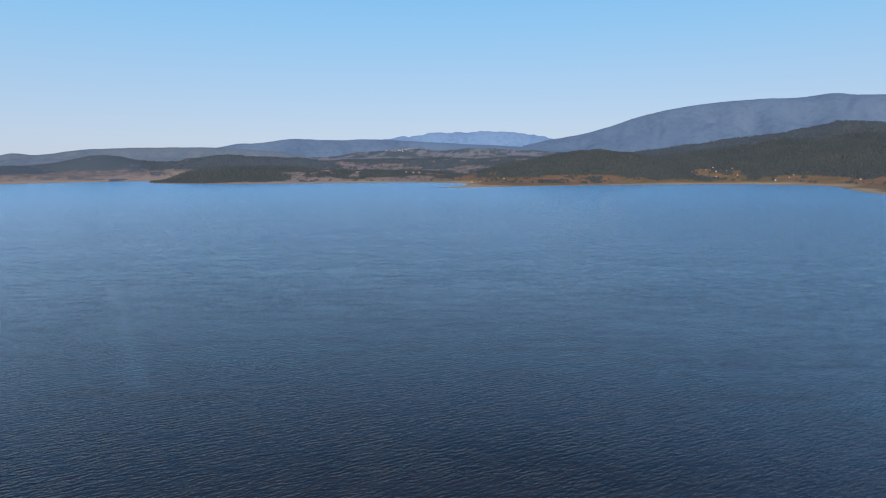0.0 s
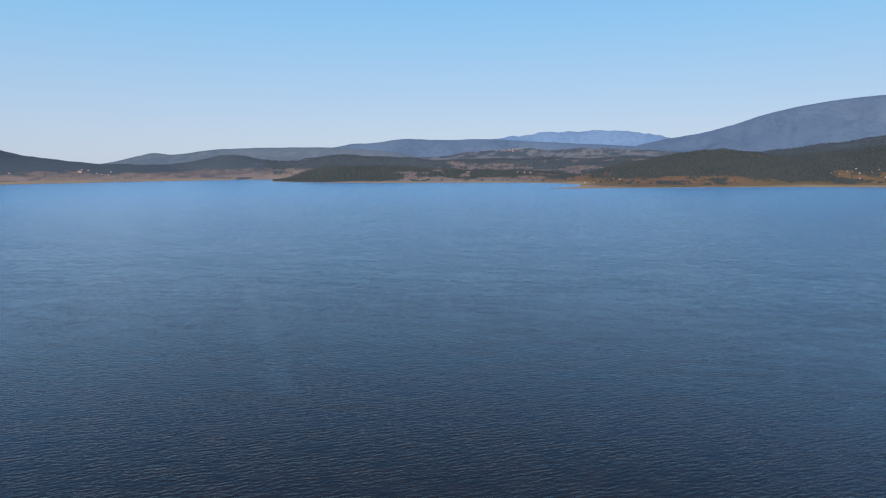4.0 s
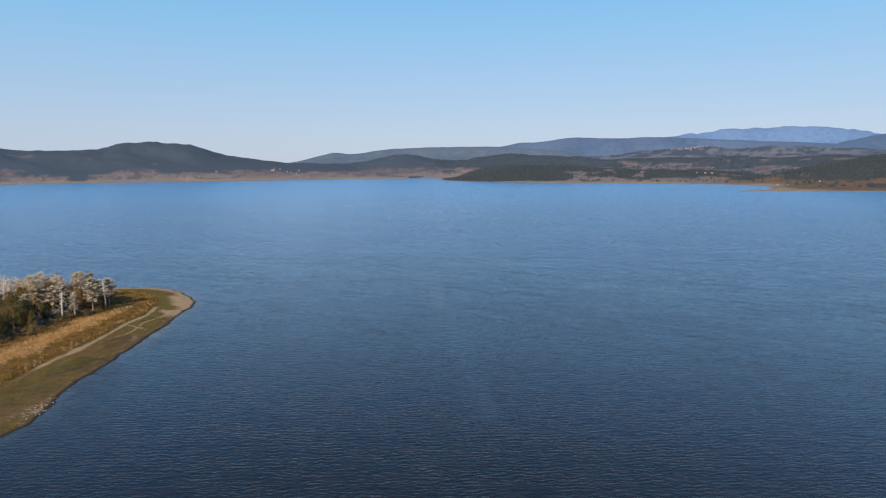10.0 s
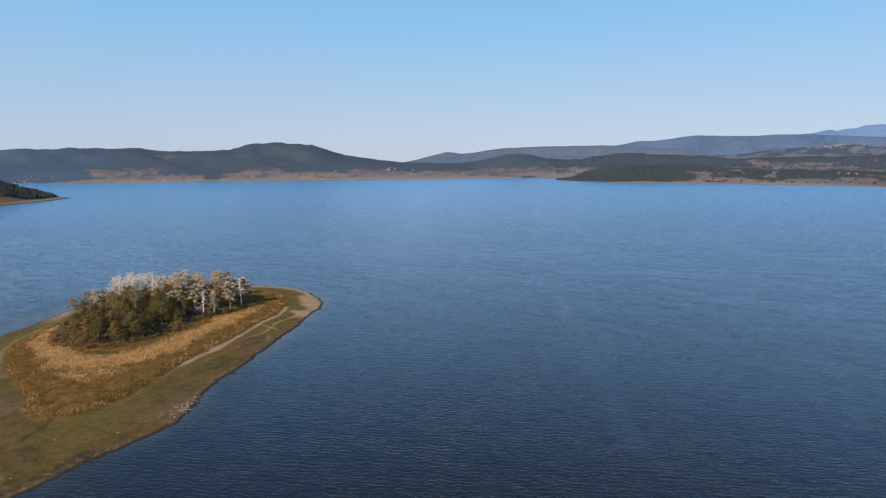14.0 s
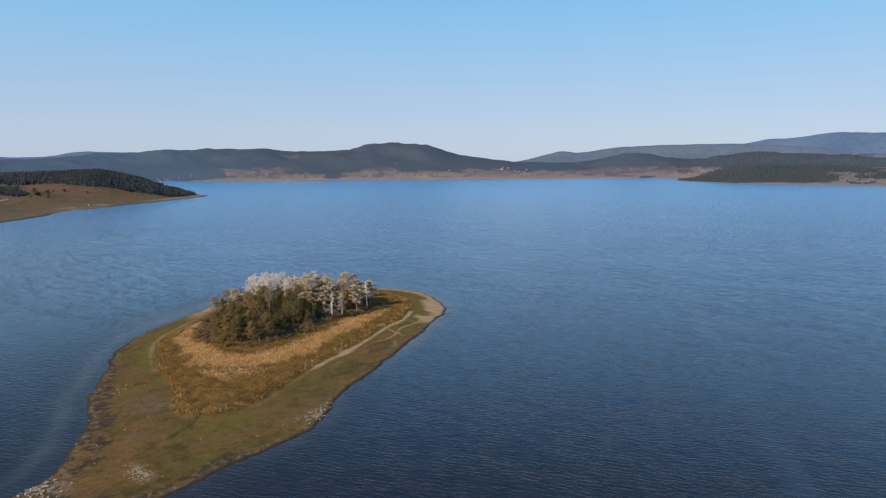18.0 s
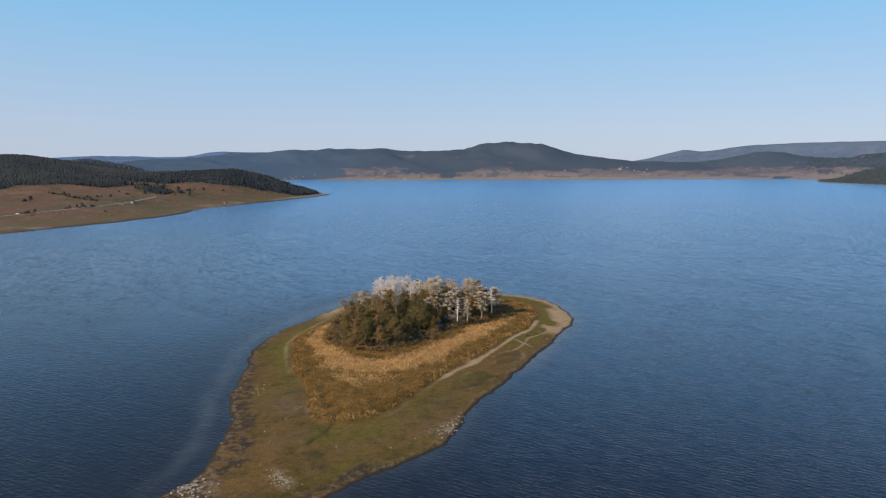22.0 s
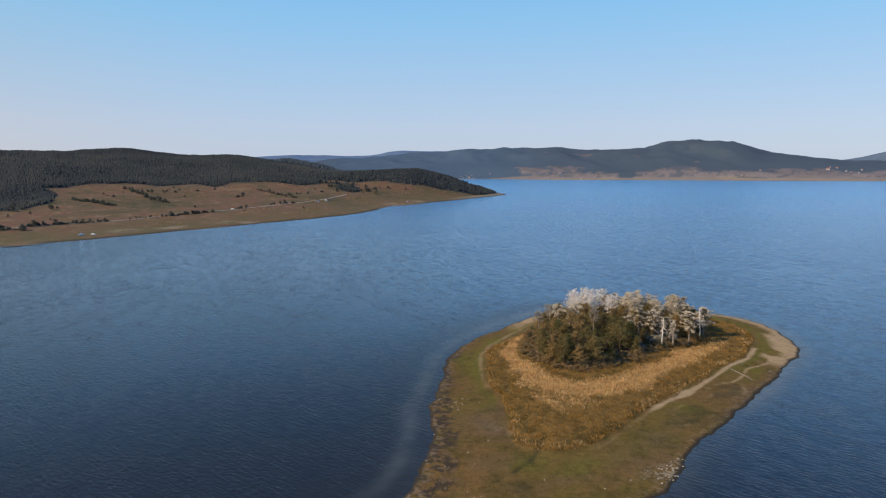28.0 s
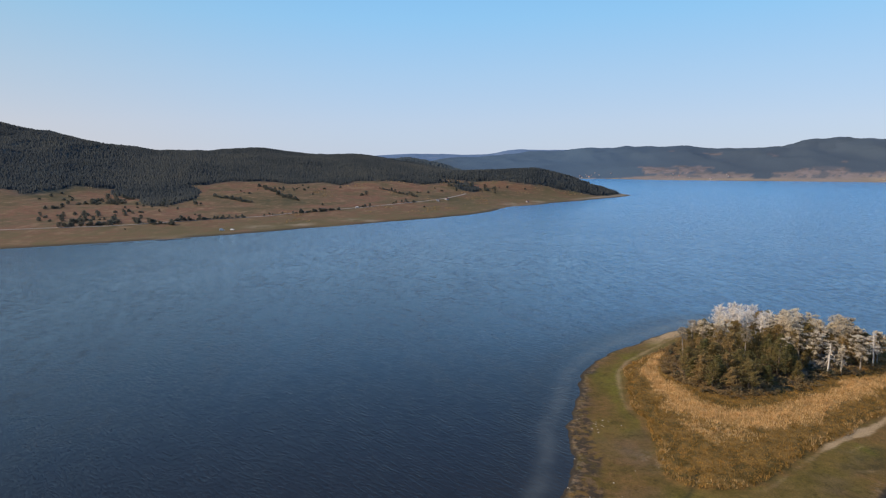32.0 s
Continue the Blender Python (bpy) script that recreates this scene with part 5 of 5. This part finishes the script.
# ---- pale stones on the island's shore ----
def stone_mesh(seed):
    rnd = random.Random(seed)
    bm = bmesh.new()
    bmesh.ops.create_icosphere(bm, subdivisions=1, radius=0.5)
    for v in bm.verts:
        v.co *= rnd.uniform(0.75, 1.2)
        v.co.z *= 0.6
    me = bpy.data.meshes.new("stone")
    bm.to_mesh(me)
    bm.free()
    me.materials.append(M_STONE)
    return me


STONES = [stone_mesh(s) for s in range(5)]


def lay_stones(cx, cy, sx, sy, n, lo, hi, seed, group):
    rnd = random.Random(seed)
    for _ in range(n):
        x, y = rnd.gauss(cx, sx), rnd.gauss(cy, sy)
        z = isle_height(x, y)
        if z < 0.02:
            continue
        s = rnd.uniform(lo, hi)
        ob = new("stone", rnd.choice(STONES))
        ob.matrix_basis = pose(x, y, z + 0.12 * s, 0, 0, rnd.uniform(0, 360))
        ob.scale = (s * rnd.uniform(0.8, 1.5), s, s * 0.9)
        tagged(ob, "pale weathered stone on the bare island bank", "stone", group)


lay_stones(-200.5, 61, 3.0, 2.2, 40, 0.25, 0.7, 1, "stones at the island's point")
lay_stones(-192.4, 78.8, 3.0, 1.1, 70, 0.14, 0.34, 2, "pale stones on the south bank")
lay_stones(-191, 124, 2.2, 4.0, 26, 0.25, 0.6, 3, "stones along the east bank")
lay_stones(-195, 133, 1.6, 3.0, 12, 0.25, 0.6, 4, "stones along the east bank")
lay_stones(-252, 96, 4.0, 3.0, 16, 0.25, 0.45, 5, "stones on the west flat")
lay_stones(-212, 95, 14.0, 12.0, 14, 0.2, 0.45, 6, "stones on the south flat")
lay_stones(-238, 213, 4.0, 7.0, 10, 0.3, 0.6, 7, "stones near the north point")


# ---- the west shore: hedges, bushes, road, huts, cars ----
def land_height(x, y):
    return float(land(np.array([float(x)]), np.array([float(y)]))[0][0])


# bush green lifted towards grey: air haze put into the leaf colour
M_BUSH = leaf_material("hazy_bush_leaves", (0.100, 0.104, 0.088), (0.130, 0.130, 0.105), (0.165, 0.158, 0.125), through_light=0.5)


def bush(wide, high, trunk, seed, label):
    """A rounded bush or small tree: short stems under a dome of leaf clumps."""
    rnd = random.Random(seed)
    root = new("bush")
    vs, fs, cv, cf = [], [], [], []
    for k in range(3):
        q = 2.1 * k + rnd.uniform(-0.4, 0.4)
        top = Vector((math.cos(q) * wide * 0.25, math.sin(q) * wide * 0.25, trunk + 0.4 * high))
        tube(vs, fs, [Vector((0, 0, -0.3)), Vector((top.x * 0.4, top.y * 0.4, trunk)), top], [0.16, 0.12, 0.05], 5)
    for k in range(46):
        q, u = rnd.uniform(0, 6.28), rnd.uniform(0, 1) ** 0.6
        lift = rnd.uniform(0.0, 1.0)
        r = wide * 0.5 * u * math.sqrt(max(0.05, 1 - lift * lift)) * rnd.uniform(0.8, 1.1)
        tuft(cv, cf, Vector((math.cos(q) * r, math.sin(q) * r, trunk + 0.2 + lift * (high - 0.4))), 0.2 * wide, 5, 0.16 * wide, rnd, 0.8)
    mesh_object("stem", [tuple(v) for v in vs], fs, M_BARK, root)
    mesh_object("crown", [tuple(v) for v in cv], cf, M_BUSH, root, smooth=False)
    return tagged(root, label, "bush")


BUSHES = [bush(4.2, 3.6, 0.1, 91, "dark round bush on the dry meadow"), bush(4.0, 2.4, 0.0, 92, "low dark hedge bush by the road"),
          bush(4.4, 4.6, 0.9, 93, "tall round-headed bush on the meadow")]
_placed = set()


def put_bush(k, x, y, s, rnd, group):
    ob = BUSHES[k]
    m = pose(x, y, land_height(x, y) - 0.15, 0, 0, rnd.uniform(0, 360))
    if k in _placed:
        ob = copy_thing(ob, m)
    else:
        _placed.add(k)
        ob.matrix_basis = m
    s *= 1.25
    ob.scale = (s * rnd.uniform(0.9, 1.25), s * rnd.uniform(0.9, 1.25), s * rnd.uniform(0.85, 1.2))
    tagged(ob, group=group)


def hedge(x0, y0, x1, y1, n, s, wide, seed, group):
    rnd = random.Random(seed)
    for k in range(n):
        f = (k + rnd.uniform(0, 0.9)) / n
        put_bush(rnd.choice((0, 1, 1, 2)), x0 + (x1 - x0) * f + rnd.gauss(0, wide), y0 + (y1 - y0) * f + rnd.gauss(0, wide), s * rnd.uniform(0.6, 1.3), rnd, group)


for _k, (_a, _b, _c, _d, _n, _s, _w) in enumerate((
        (-840, -245, -852, -197, 14, 1.0, 2), (-864, -176, -846, -129, 16, 1.0, 3), (-872, -134, -889, -96, 22, 0.75, 0.8), (-890, -95, -905, -59, 16, 0.6, 0.7),
        (-942, -2, -980, 60, 22, 0.9, 1.2), (-919, -38, -940, -8, 7, 0.55, 0.8), (-1004, 85, -1010, 104, 5, 0.7, 1), (-1046, 140, -1066, 181, 8, 0.7, 1))):
    hedge(_a, _b, _c, _d, _n, _s, _w, _k, "roadside hedge bushes")
for _k, (_a, _b, _c, _d, _n, _s, _w) in enumerate((
        (-866, -250, -925, -224, 12, 1.2, 8), (-895, -199, -851, -199, 6, 1.2, 5), (-967, -252, -909, -247, 8, 1.1, 8), (-989, -309, -1004, -290, 7, 1.1, 5),
        (-1048, -286, -1058, -225, 12, 1.0, 8), (-1072, -268, -1125, -250, 10, 1.2, 8), (-960, -212, -962, -165, 5, 0.8, 4), (-1150, 98, -1154, 112, 3, 0.9, 2))):
    hedge(_a, _b, _c, _d, _n, _s, _w, _k + 20, "scattered meadow bushes")
for _k, (_a, _b, _c, _d, _n, _s, _w) in enumerate((
        (-1133, -127, -1064, -63, 34, 0.9, 2.2), (-1242, -62, -1083, 1, 42, 0.95, 3.2), (-1226, 142, -1125, 192, 30, 0.8, 2.4), (-1265, 278, -1205, 326, 24, 1.1, 8))):
    hedge(_a, _b, _c, _d, _n, _s, _w, _k + 40, "bushes along the field edges")
for _k, (_a, _b, _c, _d, _n, _s, _w) in enumerate((
        (-1080, -330, -1060, -215, 22, 1.0, 26), (-1010, -195, -1075, -140, 14, 0.8, 14), (-1170, -90, -1230, 60, 18, 0.8, 14), (-1190, 200, -1235, 400, 16, 0.8, 14),
        (-900, -290, -980, -190, 16, 1.0, 22))):
    hedge(_a, _b, _c, _d, _n, _s, _w, _k + 60, "scrub along the forest's lower edge")
_r = random.Random(77)
for _x, _y, _s in ((-898, -175, 0.9), (-989, -151, 0.6), (-933, -121, 0.5), (-812, -171, 0.4), (-937, -32, 0.5), (-944, -16, 0.5), (-1006, 181, 0.6), (-1184, -5, 0.7), (-1029, 37, 0.6),
                   (-1149, 25, 0.5), (-1097, -338, 0.9)):
    put_bush(_r.choice((0, 2)), _x, _y, _s, _r, "lone meadow bushes")


def build_road():
    line = chaikin([(-800, -420), (-832, -258), (-841, -191), (-866, -141), (-893, -89), (-915, -35), (-951, 0), (-999, 87), (-1036, 139), (-1089, 208), (-1174, 284)], 3, False)
    d = np.gradient(line, axis=0)
    d /= np.hypot(d[:, 0], d[:, 1])[:, None]
    side = np.stack([-d[:, 1], d[:, 0]], 1) * 1.9
    rows = []
    for s in (-1, 1):
        p = line + side * s
        rows.append(np.column_stack([p, land(p[:, 0], p[:, 1])[0] + 0.25]))
    v = np.concatenate(rows)
    n = len(line)
    low = v.copy()
    low[:, 2] -= 1.2
    v = np.concatenate([v, low])
    f = [(k, k + 1, n + k + 1, n + k) for k in range(n - 1)]
    f += [(2 * n + k, 2 * n + k + 1, k + 1, k) for k in range(n - 1)] + [(n + k, n + k + 1, 3 * n + k + 1, 3 * n + k) for k in range(n - 1)]
    tagged(mesh_object("road", v, f, M_ASPHALT, smooth=False), "pale narrow road through the meadows", "road", kind="structure")


def build_scrub():
    rs = np.random.RandomState(15)
    x, y = polar_points(16000, 66, 118, 700, 1350, 15)
    z, d, who, top = land(x, y)
    w = wooded(x, y, z, d, who, top)
    chance = 0.02 + 0.5 * smooth(0.55, 0.72, field(x, y, 50, 3)) + 0.35 * (w > 0.05)
    keep = (d > 45) & (w < 0.5) & (rs.rand(len(x)) < chance)
    h = rs.uniform(0.5, 1.6, keep.sum())
    ob = scatter("meadow_scrub", SMALL, x[keep], y[keep], z[keep] - 0.1, h, h * rs.uniform(1.5, 3.0, keep.sum()), M_SCRUB, 16, True)
    tagged(ob, "low brown scrub dotted over the meadows", "scrub", kind="stuff")


def mud_bank(x, y, long, wide, turn, seed):
    """A low dark bar of mud and weed just off the shore."""
    rnd = random.Random(seed)
    bm = bmesh.new()
    bmesh.ops.create_icosphere(bm, subdivisions=3, radius=1.0)
    for v in bm.verts:
        k = rnd.uniform(0.8, 1.15)
        v.co = Vector((v.co.x * long * 0.5 * k, v.co.y * wide * 0.5 * k, v.co.z * 0.3))
    me = bpy.data.meshes.new("mud_bank")
    bm.to_mesh(me)
    bm.free()
    me.materials.append(M_MUD)
    ob = new("mud_bank", me)
    ob.matrix_basis = pose(x, y, 0.05, 0, 0, turn)
    tagged(ob, "dark wet mud bar in shallow water off the meadow", "mud bank", "mud bars along the shore")


M_MUD = plain("wet_mud", (0.045, 0.038, 0.030), 0.7, 0.3, 0.2)
for _k, (_x, _y, _l, _w, _t) in enumerate(((-741, -108, 30, 3.2, 97), (-735, -119, 16, 2.4, 100), (-715, -169, 18, 3.0, 104), (-722, -146, 10, 2.0, 102))):
    mud_bank(_x, _y, _l, _w, _t, _k)

build_scrub()
build_road()


def box(bm, x0, y0, z0, x1, y1, z1):
    vs = [bm.verts.new(p) for p in ((x0, y0, z0), (x1, y0, z0), (x1, y1, z0), (x0, y1, z0), (x0, y0, z1), (x1, y0, z1), (x1, y1, z1), (x0, y1, z1))]
    for q in ((0, 3, 2, 1), (4, 5, 6, 7), (0, 1, 5, 4), (1, 2, 6, 5), (2, 3, 7, 6), (3, 0, 4, 7)):
        bm.faces.new([vs[k] for k in q])


def house(name, w, l, h, wall, roof, label):
    """A small gabled house with windows, a door and a chimney."""
    root = new(name)
    bm = bmesh.new()
    box(bm, -w / 2, -l / 2, -1.0, w / 2, l / 2, h)
    g = [bm.verts.new(p) for p in ((-w / 2, -l / 2, h), (w / 2, -l / 2, h), (0, -l / 2, h + w * 0.36), (-w / 2, l / 2, h), (w / 2, l / 2, h), (0, l / 2, h + w * 0.36))]
    bm.faces.new((g[0], g[1], g[2]))
    bm.faces.new((g[4], g[3], g[5]))
    part("wall", bm, wall, root)
    bm = bmesh.new()
    o, t = 0.45, 0.22
    for s in (-1, 1):
        a = [(0, h + w * 0.36 + t), (s * (w / 2 + o), h - o * 0.6 + t), (s * (w / 2 + o), h - o * 0.6), (0, h + w * 0.36 + 0.02)]
        vs = [bm.verts.new((x, y, z)) for y in (-l / 2 - o, l / 2 + o) for x, z in a]
        for q in ((0, 1, 2, 3), (7, 6, 5, 4), (0, 4, 5, 1), (1, 5, 6, 2), (2, 6, 7, 3), (3, 7, 4, 0)):
            bm.faces.new([vs[k] for k in q])
    rf = part("roof", bm, roof, root)
    bm = bmesh.new()
    box(bm, w * 0.15, l * 0.2, h, w * 0.15 + 0.7, l * 0.2 + 0.7, h + w * 0.36 + 0.7)
    part("chimney", bm, wall, rf)
    for s in (-1, 1):
        for y in (-l * 0.28, l * 0.22):
            bm = bmesh.new()
            box(bm, s * w / 2 - 0.04, y - 0.6, h * 0.42, s * w / 2 + 0.04, y + 0.6, h * 0.42 + 1.3)
            part("window", bm, M_GLASS, root)
    bm = bmesh.new()
    box(bm, -0.5, -l / 2 - 0.05, 0, 0.5, -l / 2 + 0.03, 2.05)
    part("door", bm, M_BARK, root)
    return tagged(root, label, "house")


HOUSES = [house("house", 8, 11, 4.6, M_WALLS, M_ROOF, "white rendered house with a clay tile roof"),
          house("house", 7, 9, 3.2, M_WALLS, M_ROOF, "low white cottage with a red roof"),
          house("house", 9, 14, 6.0, M_WALLS, M_ROOF, "two-storey pale house with a red roof")]
_used_house = set()


def put_house(k, x, y, s, turn, group):
    ob = HOUSES[k]
    m = pose(x, y, max(0.6, land_height(x, y)), 0, 0, turn)
    if k in _used_house:
        ob = copy_thing(ob, m)
    else:
        _used_house.add(k)
        ob.matrix_basis = m
    ob.scale = (s, s, s)
    tagged(ob, group=group)


put_house(1, -1105, 235, 0.62, 40, "houses by the west road")
put_house(0, -1087, 217, 0.5, 70, "houses by the west road")
put_house(1, -1112, 374, 0.45, 20, "houses by the west road")


def village(cx, cy, sx, sy, n, seed, group, s=1.0):
    rnd = random.Random(seed)
    done = []
    while len(done) < n:
        x, y = rnd.gauss(cx, sx), rnd.gauss(cy, sy)
        if land_height(x, y) > 1.5 and all((x - a) ** 2 + (y - b) ** 2 > 260 for a, b in done):
            done.append((x, y))
            put_house(rnd.randrange(3), x, y, s * rnd.uniform(0.5, 0.8), rnd.uniform(0, 180), group)


village(-2262, 1015, 14, 45, 11, 1, "houses of the west bay village", 0.7)
village(-2090, 1225, 20, 30, 5, 2, "houses of the west bay village", 0.7)
village(-1990, 1290, 25, 60, 4, 3, "houses on the north shore", 0.7)
village(-1690, 1640, 10, 70, 4, 4, "huts at the north shore", 0.7)
village(-1545, 2008, 34, 20, 8, 5, "houses on the north saddle")
village(785, 1825, 45, 22, 10, 6, "houses of the east shore hamlet", 0.62)
village(935, 1712, 30, 14, 4, 7, "houses of the east shore hamlet", 0.62)
village(1005, 1570, 14, 14, 3, 8, "houses on the east point", 0.6)
village(-105, 2190, 18, 10, 3, 9, "houses on the cape")
village(-190, 3330, 55, 25, 18, 11, "houses of the hill village", 0.85)
village(105, 1880, 22, 10, 3, 10, "huts at the spit", 0.7)


def vehicle(name, label, kind):
    """A parked van or car: body, cabin glass, wheels."""
    root = new(name)
    l, w, h = (5.4, 2.0, 2.3) if kind == "van" else (4.3, 1.75, 1.45)
    bm = bmesh.new()
    prof = [(-l / 2, 0.35), (l / 2, 0.35), (l / 2, 0.95), (l * 0.3, 1.05), (l * 0.16, h), (-l * 0.42, h), (-l / 2, 1.0)]
    rows = [[bm.verts.new((x, s * w / 2 * (0.9 if z > 1.1 else 1), z)) for x, z in prof] for s in (-1, 1)]
    bm.faces.new(rows[0])
    bm.faces.new(rows[1][::-1])
    for k in range(len(prof)):
        k2 = (k + 1) % len(prof)
        bm.faces.new((rows[0][k2], rows[0][k], rows[1][k], rows[1][k2]))
    part("body", bm, M_PAINT, root)
    bm = bmesh.new()
    box(bm, -l * 0.05, -w / 2 * 0.94, 1.15, l * 0.17, w / 2 * 0.94, h - 0.35)
    part("window", bm, M_GLASS, root)
    for x in (-l * 0.32, l * 0.32):
        for s in (-1, 1):
            bm = bmesh.new()
            bmesh.ops.create_cone(bm, cap_ends=True, segments=12, radius1=0.34, radius2=0.34, depth=0.22,
                                  matrix=pose(x, s * (w / 2 - 0.1), 0.34, 90))
            part("wheel", bm, M_TYRE, root)
    return tagged(root, label, "van" if kind == "van" else "car")


for _n, _x, _y, _t, _kind, _lab in (("van", -792, -72, 100, "van", "white van parked on the grassy shore"), ("car", -794, -62, 60, "car", "white car parked beside the van on the shore"),
                                    ("car", -1000, 84, 60, "car", "white car standing on the meadow road")):
    _ob = vehicle(_n, _lab, _kind)
    _ob.matrix_basis = pose(_x, _y, land_height(_x, _y) + (0.25 if _x < -900 else 0), 0, 0, _t)
